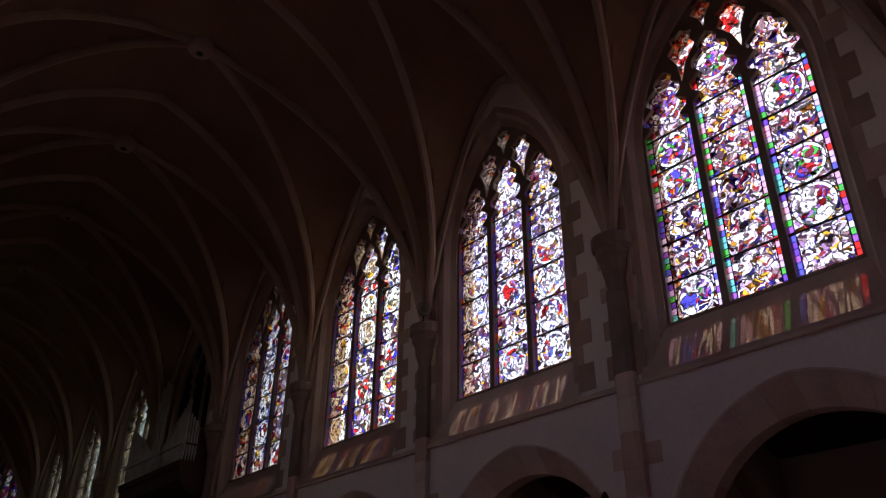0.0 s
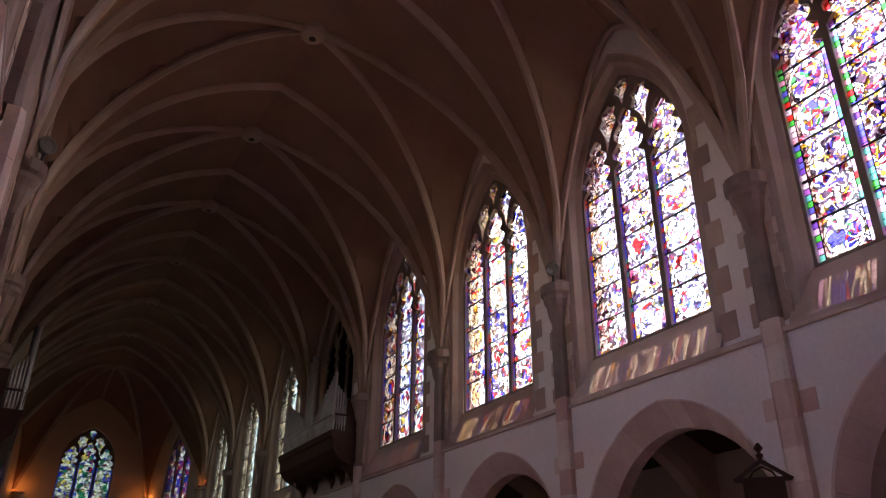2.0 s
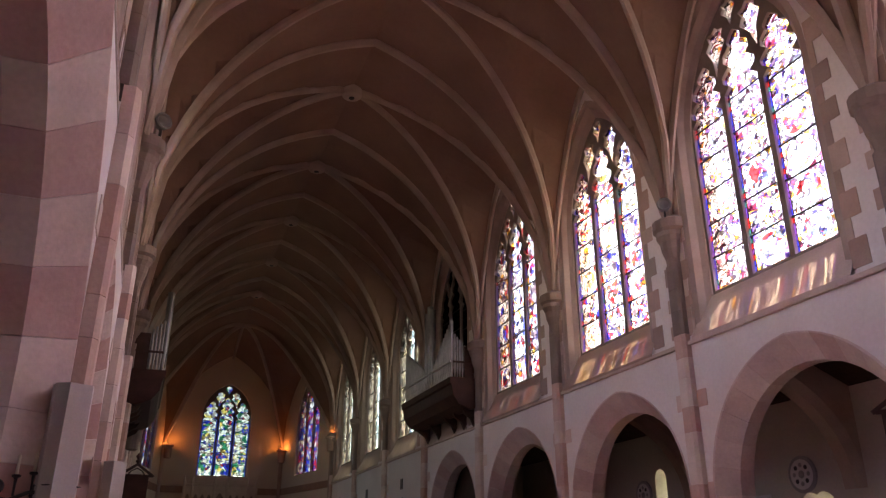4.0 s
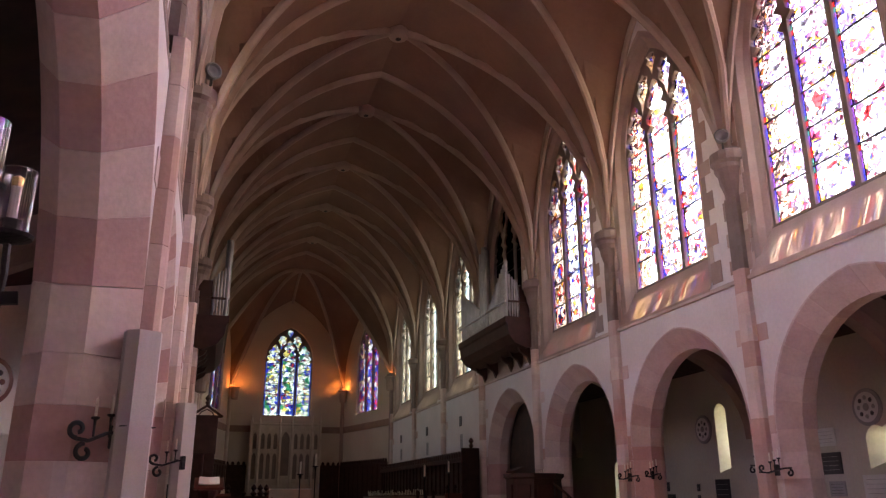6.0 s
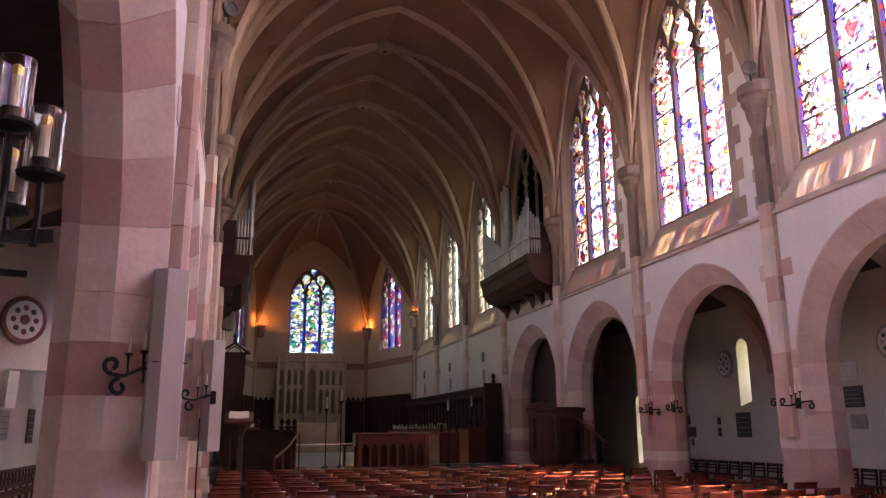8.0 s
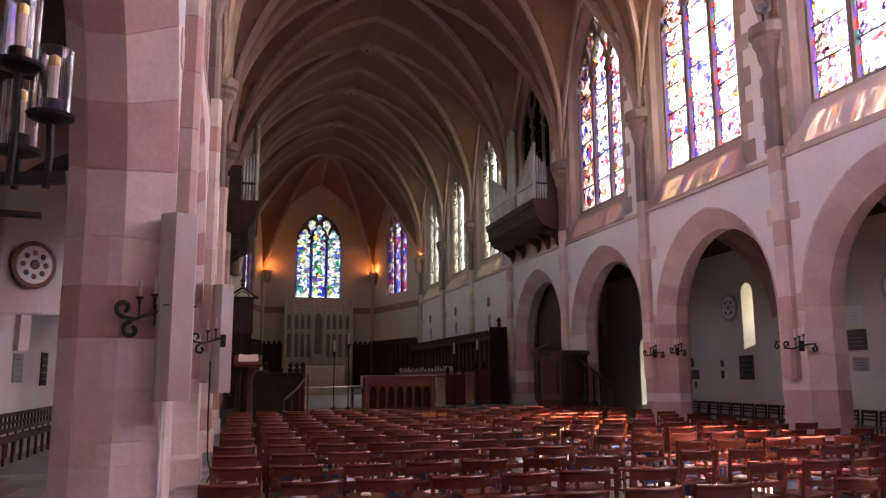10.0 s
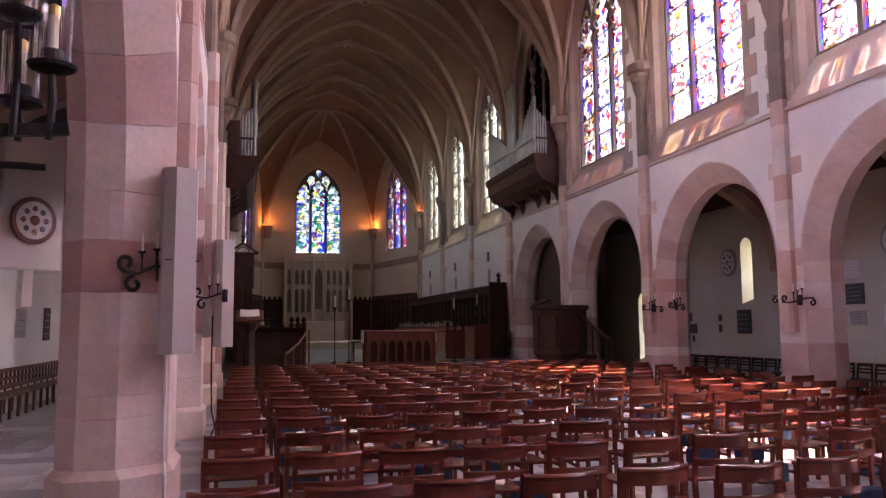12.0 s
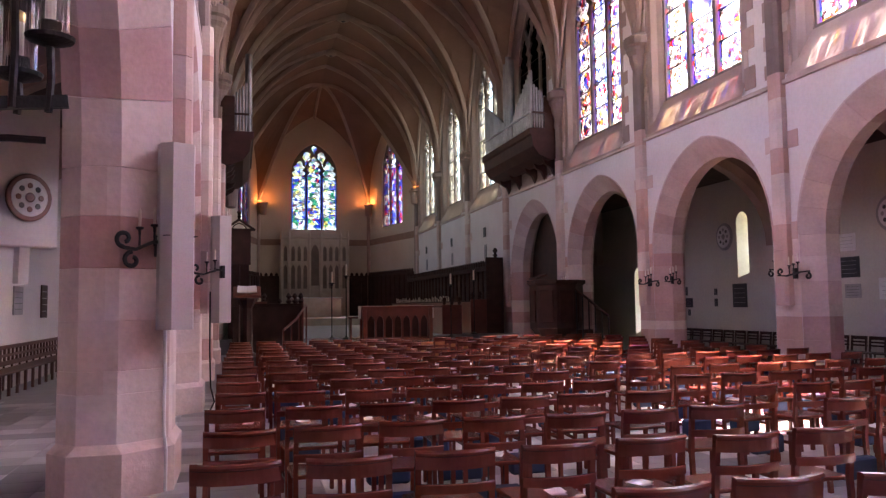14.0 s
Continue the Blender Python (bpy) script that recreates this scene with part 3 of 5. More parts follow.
for n, (a, b) in enumerate(zip(corners, corners[1:])):
    a, b = Vector(a), Vector(b)
    length, d = (b - a).length, (b - a).normalized()
    out = Vector((d.y, -d.x)) * (1 if Vector((d.y, -d.x)).dot(Vector((0, 1))) > 0 or n != 1 else -1)
    if out.dot((a + b) / 2 - Vector((XC, Y_CHANCEL))) < 0:
        out = -out
    half, base, spring, apex = (1.56, 6.85, 10.6, 12.8) if n == 1 else (1.62, SILL_Z, 10.3, 12.9)
    hole = [(length / 2, half, base, spring, apex)]
    APSE.append((a, d, out, length, hole[0]))
    bm = bmesh.new()
    for off in (0.0, 0.5):
        pierced(bm, 0, 0, length, 0, 15.5, hole, lambda s, z: (*(a + d * s + out * off), z))
    line = arch_line(*hole[0])
    grid_faces(bm, [[(*(a + d * s + out * off), z) for s, z in line] for off in (0.0, 0.5)])
    wall = structure(("wall_apse_south", "wall_east", "wall_apse_north")[n], bm, PLASTER_WARM, "cream plastered apse wall with a stained glass window")
    rows = []
    h = ((14.7 if n == 1 else 13.9) - SPRING_Z) / (length / 2)
    for k in range(13):
        f = k / 12
        row = []
        for j in range(25):
            s = length * j / 24
            p = Vector((*(a + d * s), SPRING_Z + length / 2 * pointed((s - length / 2) / (length / 2), h)))
            q = p.lerp(APSE_BOSS, f)
            q.z = p.z + (APSE_BOSS.z - p.z) * math.sin(f * math.pi / 2)
            row.append(q)
        rows.append(row)
    bm = bmesh.new()
    grid_faces(bm, rows)
    structure(f"ceiling_apse_{n + 1}", bm, VAULT_SHADED, "brown plastered apse vault, darkened as in shade", "ceiling")
rows = []
for k in range(9):
    f = k / 8
    rows.append([Vector((XC + u, Y_CHANCEL, span_vault(u, BAY / 2)[1])).lerp(APSE_BOSS, f) + Vector((0, 0, (APSE_BOSS.z - span_vault(u, BAY / 2)[1]) * (math.sin(f * math.pi / 2) - f))) for u in us])
bm = bmesh.new()
grid_faces(bm, rows)
structure("ceiling_apse_west", bm, VAULT_SHADED, "brown plastered apse vault, darkened as in shade", "ceiling")
for n, c in enumerate(corners + [(XC, Y_EAST)]):
    p = Vector((*c, SPRING_Z if n < 4 else 14.6))
    path = []
    for j in range(17):
        f = j / 16
        q = p.lerp(APSE_BOSS, f)
        q.z = p.z + (APSE_BOSS.z - p.z) * math.sin(f * math.pi / 2) - 0.05
        path.append(q)
    part("apse_rib", sweep(bmesh.new(), path, SLIM_PROFILE), VAULTRIB, ceiling)


# ---- windows: stone tracery with leaded panes ----
def scaled(shape, y, z, w, h, turn=0.0):
    c, s = math.cos(turn), math.sin(turn)
    return [(y + c * a * w - s * b * h, z + s * a * w + c * b * h) for a, b in shape]


HEAD = [(1.0, 0.0), (1.0, 0.08), (0.64, 0.17), (0.97, 0.26), (1.0, 0.36), (0.54, 0.48), (0.80, 0.57), (0.76, 0.68), (0.38, 0.78), (0.44, 0.86), (0.24, 0.94), (0.0, 1.0)]
DAGGER = [(0.0, -0.5), (0.30, -0.15), (0.95, 0.12), (0.60, 0.25), (0.80, 0.40), (0.35, 0.42), (0.0, 0.5)]
mirrored = lambda shape: shape + [(-a, b) for a, b in shape[::-1] if a > 1e-6]


def window_plan(half, base, spring, apex, lights=3):
    """Openings of the tracery: rows of panes of each light, its head, and the daggers above."""
    bar = 0.13 if half > 1.2 else 0.1
    w = (2 * half - 0.12 - bar * (lights - 1)) / lights / 2
    k = (apex - base) / 6.05
    body, top = base + 3.75 * k, 1.42 * k
    plan = []
    for i in range(lights):
        y = (i - (lights - 1) / 2) * (2 * w + bar)
        side = 0 if abs(y) < 0.01 else math.copysign(1, y)
        low = 0.20 * k if side else 0.0
        head = [(a * w - side * 0.10 * b * b + y, body - low + b * top * (0.92 if side else 1.0)) for a, b in mirrored(HEAD)]
        plan.append(dict(y=y, w=w, base=base + 0.06, body=body - low, head=head))
    g = 2 * w + bar
    extra = [scaled(mirrored(DAGGER), s * g * 0.5, body + 1.20 * k, 0.32, 1.15 * k, s * 0.12) for s in (-1, 1)] if lights == 3 else []
    extra.append(scaled(mirrored(DAGGER), 0, apex - 0.45 * k, 0.24, 0.66 * k))
    return plan, extra


def pane_mesh(bm, loop, x, mid_y, w=0.42):
    uv = bm.loops.layers.uv.verify()
    mid_z = (min(z for _, z in loop) + max(z for _, z in loop)) / 2
    f = bm.faces.new([bm.verts.new((x, y, z)) for y, z in loop])
    for l in f.loops:
        l[uv].uv = ((l.vert.co.y - mid_y) / w, (l.vert.co.z - mid_z) / w)
    return bm


def window(name, glass, half, base, spring, apex, place, label, dagger_glass=None):
    """A window in its own plane: x is the depth, y runs along the wall, z up."""
    plan, extra = window_plan(half, base, spring, apex)
    holes = []
    for p in plan:
        holes.append([(p["y"] - p["w"], p["base"]), (p["y"] + p["w"], p["base"])] + p["head"])
    holes += extra
    outer = arch_line(0, half + 0.06, base - 0.05, spring, apex + 0.06, 12)
    bm = bmesh.new()
    sides = []
    for x in (0.0, 0.16):
        edges = []
        rings = []
        for loop in [outer] + holes:
            vs = [bm.verts.new((x, y, z)) for y, z in loop]
            rings.append(vs)
            edges += [bm.edges.new((a, b)) for a, b in zip(vs, vs[1:] + vs[:1])]
        bmesh.ops.triangle_fill(bm, use_beauty=True, edges=edges)
        sides.append(rings)
    for a, b in zip(*sides):
        n = len(a)
        for i in range(n):
            bm.faces.new((a[i], a[(i + 1) % n], b[(i + 1) % n], b[i]))
    frame_mat = TRACERY
    win = mesh_object(name, bm, frame_mat)
    win.matrix_world = place
    tagged(win, label, "window", kind="structure")
    for p in plan:
        n = 5
        step = (p["body"] - p["base"]) / n
        for i in range(n):
            z0, z1 = p["base"] + step * i, p["base"] + step * (i + 1)
            bm = pane_mesh(bmesh.new(), [(p["y"] - p["w"], z0 + 0.012), (p["y"] + p["w"], z0 + 0.012), (p["y"] + p["w"], z1 - 0.012), (p["y"] - p["w"], z1 - 0.012)], 0.08, p["y"], p["w"])
            light = part("pane", bm, glass, win)
            part("saddle_bar", boxed(0.065, 0.09, p["y"] - p["w"], p["y"] + p["w"], z1 - 0.014, z1 + 0.014), IRON, light)
        part("pane", pane_mesh(bmesh.new(), p["head"], 0.08, p["y"], p["w"]), glass, win)
    for loop in extra:
        part("pane", pane_mesh(bmesh.new(), loop, 0.08, loop[0][0]), dagger_glass or glass, win)
    return win


def daylight(name, place, w, h, power, spread=180):
    lamp = new(name, bpy.data.lights.new(name, "AREA"))
    lamp.data.shape, lamp.data.size, lamp.data.size_y, lamp.data.energy = "RECTANGLE", w, h, power
    lamp.data.color, lamp.data.spread = (1.0, 0.93, 0.84), radians(spread)
    lamp.matrix_world = place
    return lamp


GLASSES = {-3: GLASS_VIOLET, -2: GLASS_VIOLET, -1: GLASS_VIOLET, 0: GLASS_LILAC, 1: GLASS_GOLD, 2: GLASS_RED, 3: GLASS_PALE, 4: GLASS_PALE, 5: GLASS_PALE, 6: GLASS_PALE}
LABELS = {GLASS_LILAC: "three-light stained glass window in lilac and white", GLASS_VIOLET: "three-light stained glass window in violet and white", GLASS_GOLD: "three-light stained glass window in gold and white", GLASS_RED: "three-light stained glass window in red and blue", GLASS_PALE: "three-light window of pale leaded glass"}
LAMP, SLANT = 24.0, radians(42)
SHARE = {-3: 0.4, -2: 0.45, -1: 0.8, 0: 1.4, 1: 1.3}  # share of lamp power per bay, set to balance the light indoors
num = 0
for i in range(-3, 7):
    for sgn, face in ((1, XR), (-1, XL)):
        num += 1
        turn = Matrix.Rotation(0 if sgn > 0 else math.pi, 4, "Z")
        x = face + sgn * GLASS_IN
        win = window(f"window_{num}", GLASSES[i], WIN_HALF, SILL_Z, WIN_SPRING, WIN_APEX, Matrix.Translation((x, win_mid(i), 0)) @ turn, LABELS[GLASSES[i]], GLASS_RUBY if i == -1 else None)
        spot = Vector((x + sgn * 1.9, bay_mid(i), 11.0))
        daylight("window_light", look(spot, spot - Vector((sgn * math.cos(SLANT), 0, math.sin(SLANT)))), BAY - 0.05, 6.6, LAMP * SHARE.get(i, 1.0 if i < 4 else 0.85) * (1.0 if sgn > 0 else 0.2), 125)
        if i == 3:
            board = boxed(0.22, 0.25, -1.7, 1.7, 6.6, 13.2)
            part("backing_board", board, DARKWOOD, win)
for n, (a, d, out, length, hole) in enumerate(APSE):
    num += 1
    c = a + d * length / 2 + out * (0.28 if n == 1 else 0.10)
    place = Matrix(((out.x, d.x, 0, c.x), (out.y, d.y, 0, c.y), (0, 0, 1, 0), (0, 0, 0, 1)))
    window(f"window_{num}", GLASS_BLUE if n == 1 else GLASS_APSE, hole[1], hole[2], hole[3], hole[4], place, "stained glass apse window in deep blue" if n == 1 else "stained glass apse window in red and blue")
    spot = Vector((*(c + out * 0.6), (hole[2] + hole[4]) / 2))
    daylight("window_light", look(spot, spot - Vector((*out, 0))), 3.4, 6.4, LAMP * 0.3)


# ---- more materials ----
PALESTONE = surface("pale_carved_stone", [(0.47, 0.39, 0.31), (0.58, 0.49, 0.40)], 30, 2.5, 0.75, 0.15)
ORANGEWOOD = surface("varnished_orange_wood", [(0.42, 0.15, 0.06), (0.52, 0.20, 0.08)], 40, 5, 0.25, 0.05)
REDWOOD = surface("red_mahogany", [(0.115, 0.030, 0.021), (0.165, 0.047, 0.033)], 40, 4, 0.3, 0.08)
GREYPAINT = surface("pale_grey_paint", [(0.52, 0.47, 0.45), (0.58, 0.52, 0.50)], 60, 2, 0.45, 0.03)
PIPE = surface("dull_tin", [(0.19, 0.18, 0.185), (0.27, 0.255, 0.26)], 40, 3, 0.40, 0.03, metal=0.75)
SPEAKERGREY = surface("dark_grey_paint", [(0.10, 0.095, 0.095), (0.14, 0.13, 0.13)], 60, 2, 0.55, 0.03)
BRASS = surface("brass", [(0.60, 0.42, 0.16), (0.72, 0.52, 0.22)], 40, 3, 0.3, 0.03, metal=0.9)
WAX = surface("cream_wax", [(0.80, 0.74, 0.64), (0.86, 0.80, 0.70)], 30, 3, 0.5, 0.03)
BLUECLOTH = surface("navy_blue_cloth", [(0.012, 0.024, 0.062), (0.022, 0.038, 0.09)], 90, 4, 0.9, 0.2)
LINEN = surface("white_linen", [(0.75, 0.73, 0.72), (0.82, 0.80, 0.79)], 60, 4, 0.85, 0.1)
SLATE = surface("dark_slate", [(0.035, 0.033, 0.036), (0.06, 0.055, 0.06)], 30, 4, 0.5, 0.05)
GREYTABLET = surface("grey_marble", [(0.26, 0.24, 0.25), (0.36, 0.33, 0.34)], 20, 3, 0.5, 0.05)
WHITETABLET = surface("white_marble", [(0.60, 0.57, 0.58), (0.70, 0.67, 0.68)], 20, 3, 0.4, 0.03)
GOLDLEAF = surface("gilded_bronze", [(0.45, 0.28, 0.10), (0.60, 0.40, 0.16)], 30, 3, 0.4, 0.1, metal=0.5)

hyaline, ht, hb = material("clear_glass")
hb.inputs["Base Color"].default_value, hb.inputs["Roughness"].default_value = (0.95, 0.96, 0.95, 1), 0.03
hb.inputs["Transmission Weight"].default_value, hb.inputs["IOR"].default_value = 1.0, 1.45
flame, ft, fb = material("warm_bulb")
fb.inputs["Emission Color"].default_value, fb.inputs["Emission Strength"].default_value = (1.0, 0.36, 0.10, 1), 0.5


# ---- wall shafts, corbels and quoins ----
def shaft(parent, side, y, low=1.55):
    sgn, face = (1, XR) if side > 0 else (-1, XL)
    rng = random.Random(int(y * 13 + side))
    z = low
    while z < 7.7:
        top = min(z + rng.choice((0.42, 0.5, 0.58)), 7.7)
        low_face = XN if sgn < 0 and z < STRING_Z else face
        poly = [(-0.006, -0.19), (0.12, -0.19), (0.17, -0.12), (0.17, 0.12), (0.12, 0.19), (-0.006, 0.19)]
        put = lambda a, b, zz: (low_face - sgn * a, y + b, zz)
        # above the string course the shade is put into a darker stone
        part("stone_block", prism(bmesh.new(), poly, z, top, put, 0.004), STONE if z < 6 else DARK_SHADED_STONE, parent)
        z = top
    # corbel that gathers the ribs
    bm = bmesh.new()
    rings = []
    for d, w, zz in ((0.17, 0.17, 7.60), (0.20, 0.19, 7.85), (0.27, 0.25, 8.05), (0.29, 0.27, 8.22), (0.36, 0.33, 8.34), (0.36, 0.33, 8.44), (0.42, 0.40, 8.50), (0.42, 0.40, 8.70), (0.26, 0.30, 8.80)):
        rings.append([(face - sgn * (d * c if c > 0 else -0.01), y + s * w, zz) for c, s in [(math.cos(a), math.sin(a)) for a in (-1.571, -1.178, -0.785, -0.39, 0.0, 0.39, 0.785, 1.178, 1.571)]])
    vs = grid_faces(bm, rings)
    bm.faces.new(vs[0]), bm.faces.new(vs[-1])
    part("corbel", bm, DARK_SHADED_STONE, parent, "moulded grey stone corbel under the ribs")
    # bonding stones beside the shaft
    for zc, half in ((4.78, 0.48), (3.0, 0.36)):
        for s in (-1, 1):
            a, b = sorted((s * 0.19, s * half))
            part("stone_block", prism(bmesh.new(), [(-0.004, a), (0.012, a), (0.012, b), (-0.004, b)], zc - 0.17, zc + 0.17, lambda p, q, zz: ((XN if sgn < 0 else face) - sgn * p, y + q, zz), 0.004), STONE, parent)
    z, i = STRING_Z + 0.12, 0
    while z < 8.6:
        h = rng.choice((0.3, 0.36, 0.42))
        half = (0.40, 0.27)[i % 2]
        for s in (-1, 1):
            a, b = sorted((s * 0.19, s * half))
            part("stone_block", prism(bmesh.new(), [(-0.004, a), (0.010, a), (0.010, b), (-0.004, b)], z, z + h, lambda p, q, zz: (face - sgn * p, y + q, zz), 0.004), GREYSTONE, parent)
        z, i = z + h, i + 1


def quoins(parent, side, mid):
    sgn, face = (1, XR) if side > 0 else (-1, XL)
    rng = random.Random(int(mid * 11 + side))
    for s in (-1, 1):
        z, i = STRING_Z + 0.08, 0
        while z < WIN_SPRING + 0.5:
            h = rng.uniform(0.34, 0.5)
            w = (0.36, 0.14)[i % 2]
            inner = 2.025
            a, b = sorted((s * inner, s * (inner + w)))
            part("stone_block", prism(bmesh.new(), [(-0.004, a), (0.012, a), (0.012, b), (-0.004, b)], z, z + h, lambda p, q, zz: (face - sgn * p, mid + q, zz), 0.005), GREYSTONE, parent)
            z, i = z + h, i + 1


for k in range(-3, 7):
    for side, wall in ((1, upper_south), (-1, upper_north)):
        if side > 0 or k > -2:
            shaft(wall, side, PIER_R + BAY * k + (0.0 if side > 0 else 0.3), 1.55 if k < 4 else 3.4)
for i in range(-2, 7):
    quoins(upper_south, 1, win_mid(i))
    if i < 3:
        quoins(upper_north, -1, win_mid(i))


# ---- chairs ----
def chair(name="chair", label="red-brown wooden church chair with curved back rail", wood=WOOD, group="chairs in the nave", rails=2):
    c = thing(name, label, "chair", group)
    w, d, h, seat = 0.24, 0.21, 0.80, 0.45
    for sx in (-1, 1):
        bm = sweep(bmesh.new(), [(sx * (w - 0.018), -d - 0.03, 0), (sx * (w - 0.018), -d, seat), (sx * (w - 0.018), -d - 0.035, h)], [(-0.018, -0.018), (0.018, -0.018), (0.018, 0.018), (-0.018, 0.018)], (0, 1, 0))
        part("back_leg", bm, wood, c)
        part("front_leg", boxed(sx * (w - 0.02) - 0.018, sx * (w - 0.02) + 0.018, d - 0.04, d - 0.004, 0, seat - 0.03), wood, c)
        part("side_rail", boxed(sx * (w - 0.02) - 0.010, sx * (w - 0.02) + 0.010, -d, d - 0.04, 0.16, 0.19), wood, c)
    part("seat", boxed(-w, w, -d + 0.02, d + 0.02, seat - 0.03, seat, bevel=0.008), wood, c)
    part("stretcher", boxed(-w + 0.03, w - 0.03, -d - 0.02, -d, 0.22, 0.25), wood, c)
    bend = lambda x, deep: -d - 0.032 - deep * (1 - (x / w) ** 2)
    across = [-w + 2 * w * i / 10 for i in range(11)]

    def rail(nm, profile, deep):
        bm = bmesh.new()
        vs = grid_faces(bm, [[(x, bend(x, deep) + py, pz) for py, pz in profile] for x in across], True)
        bm.faces.new(vs[0]), bm.faces.new(vs[-1])
        return part(nm, bm, wood, c)

    if rails == 2:
        # a deep rail with a rounded crest that overhangs it, and a slimmer rail below
        rail("top_rail", [(-0.010, 0.695), (-0.010, 0.768), (-0.026, 0.776), (-0.030, 0.790), (-0.022, 0.802), (0.0, 0.806), (0.012, 0.798), (0.012, 0.695)], 0.075)
        rail("middle_rail", [(-0.010, 0.555), (-0.012, 0.605), (-0.008, 0.612), (0.008, 0.612), (0.012, 0.605), (0.010, 0.555)], 0.055)
    else:
        for z0, z1 in ((0.72, 0.80), (0.64, 0.68), (0.56, 0.60)):
            rail("back_rail", [(-0.010, z0), (-0.012, z1 - 0.006), (-0.006, z1), (0.006, z1), (0.012, z1 - 0.006), (0.010, z0)], 0.02)
    return c


def kneeler():
    ob = thing("kneeler", "navy blue cloth kneeler hung low behind a chair", "kneeler", "kneelers on the chairs")
    part("cushion", boxed(-0.185, 0.185, -0.06, 0.06, -0.09, 0.09, bevel=0.02), BLUECLOTH, ob)
    part("strap", boxed(-0.012, 0.012, 0.055, 0.085, 0.01, 0.05), BLUECLOTH, ob)
    return ob


def service_sheet():
    ob = thing("service_sheet", "folded white paper service sheet lying on a chair seat", "leaflet", "service sheets on the chairs")
    part("lower_leaf", boxed(-0.052, 0.052, -0.075, 0.075, 0.001, 0.003), LINEN, ob)
    bm = bmesh.new()
    vs = grid_faces(bm, [[(-0.052, y, 0.0035), (0.0, y, 0.008), (0.05, y, 0.018), (0.05, y, 0.0195), (0.0, y, 0.0095), (-0.052, y, 0.005)] for y in (-0.075, 0.075)], True)
    bm.faces.new(vs[0]), bm.faces.new(vs[-1])
    part("upper_leaf", bm, LINEN, ob)
    return ob


first = chair()
first.matrix_world = pose(-0.15, 4.85, 0)
blue = kneeler()
blue.matrix_world = pose(-0.15, 4.54, 0.21)
paper = service_sheet()
paper.matrix_world = pose(-0.07, 4.94, 0.451, 0, 0, 8)
rng = random.Random(4)
# two blocks of seats on either side of the middle way
for r in range(0, 15):
    for x0 in [-0.15 + 0.632 * q for q in range(7)] + [4.95 + 0.64 * q for q in range(8)]:
        if (r == 0 and x0 < 0.9) or (r == 1 and x0 < 0):
            continue
        right = x0 > 4.5
        x, y, a = x0 + rng.uniform(-0.025, 0.025), (3.68 if not right else 3.80 + 0.05 * (x0 - 4.95)) + 1.17 * r + rng.uniform(-0.05, 0.05), rng.uniform(-3, 3) + (7 if right else 0)
        copy_thing(first, pose(x, y, 0, 0, 0, a))
        if rng.random() < (0.8 if right else 0.6):
            back = Matrix.Rotation(radians(a), 3, "Z") @ Vector((0, -0.31, 0))
            copy_thing(blue, pose(x + back.x, y + back.y, 0.21, rng.uniform(-4, 4), 0, a + rng.uniform(-3, 3)))
        if rng.random() < (0.25 if right else 0.7):
            copy_thing(paper, pose(x + rng.uniform(0.04, 0.12), y + rng.uniform(-0.02, 0.10), 0.451, 0, 0, a + rng.uniform(-25, 25)))
ladder = chair("ladder_chair", "dark wooden ladder-back chair against the aisle wall", DARKWOOD, "chairs along the aisle wall", 3)
ladder.matrix_world = pose(13.75, 11.0, 0, 0, 0, 90)
for i in range(1, 22):
    copy_thing(ladder, pose(13.75, 11.0 + 0.56 * i, 0, 0, 0, 90 + rng.uniform(-2, 2)))

# ---- long bench in the north aisle ----
BENCHWOOD = surface("dull_red_oak", [(0.060, 0.019, 0.014), (0.095, 0.031, 0.023)], 40, 4, 0.65, 0.1)
bench = thing("bench", "long dark wooden bench with a slotted back along the aisle wall", "bench")
bx = XL - AISLE - 0.02
for z0, z1, nm in ((0.42, 0.46, "seat"),):
    part(nm, boxed(bx + 0.05, bx + 0.5, 9, 24, z0, z1, bevel=0.008), BENCHWOOD, bench)
for z0, z1 in ((0.50, 0.60), (0.68, 0.74), (0.84, 0.92)):
    part("back_rail", boxed(bx + 0.02, bx + 0.06, 9, 24, z0, z1, bevel=0.006), BENCHWOOD, bench)
for i in range(51):
    part("back_slat", boxed(bx + 0.025, bx + 0.055, 9 + 0.3 * i - 0.05, 9 + 0.3 * i + 0.05, 0.60, 0.84), BENCHWOOD, bench)
for i in range(26):
    part("leg", boxed(bx + 0.42, bx + 0.47, 9.1 + 0.59 * i, 9.16 + 0.59 * i, 0, 0.42), BENCHWOOD, bench)
    part("back_leg", boxed(bx + 0.0, bx + 0.05, 9.1 + 0.59 * i, 9.16 + 0.59 * i, 0, 0.5), BENCHWOOD, bench)


# ---- iron candle brackets ----
def scroll(centre, r, start, turns, flat):
    """A spiral of iron rod in the plane that flat(a, b) gives."""
    out = []
    for i in range(19):
        a = start + turns * 2 * math.pi * i / 18
        rr = r * (1 - 0.62 * i / 18)
        out.append(flat(centre[0] + rr * math.cos(a), centre[1] + rr * math.sin(a)))
    return out


def candle(parent, at, tall=0.17):
    x, y, z = at
    cup = part("candle_cup", lathe(bmesh.new(), [(0.012, -0.05), (0.014, -0.01), (0.034, 0.0), (0.036, 0.015), (0.02, 0.02)], at, 10), IRON, parent)
    part("candle", lathe(bmesh.new(), [(0.013, 0.015), (0.013, tall), (0.004, tall + 0.004), (0.002, tall + 0.02)], at, 8), WAX, cup, "cream wax candle")


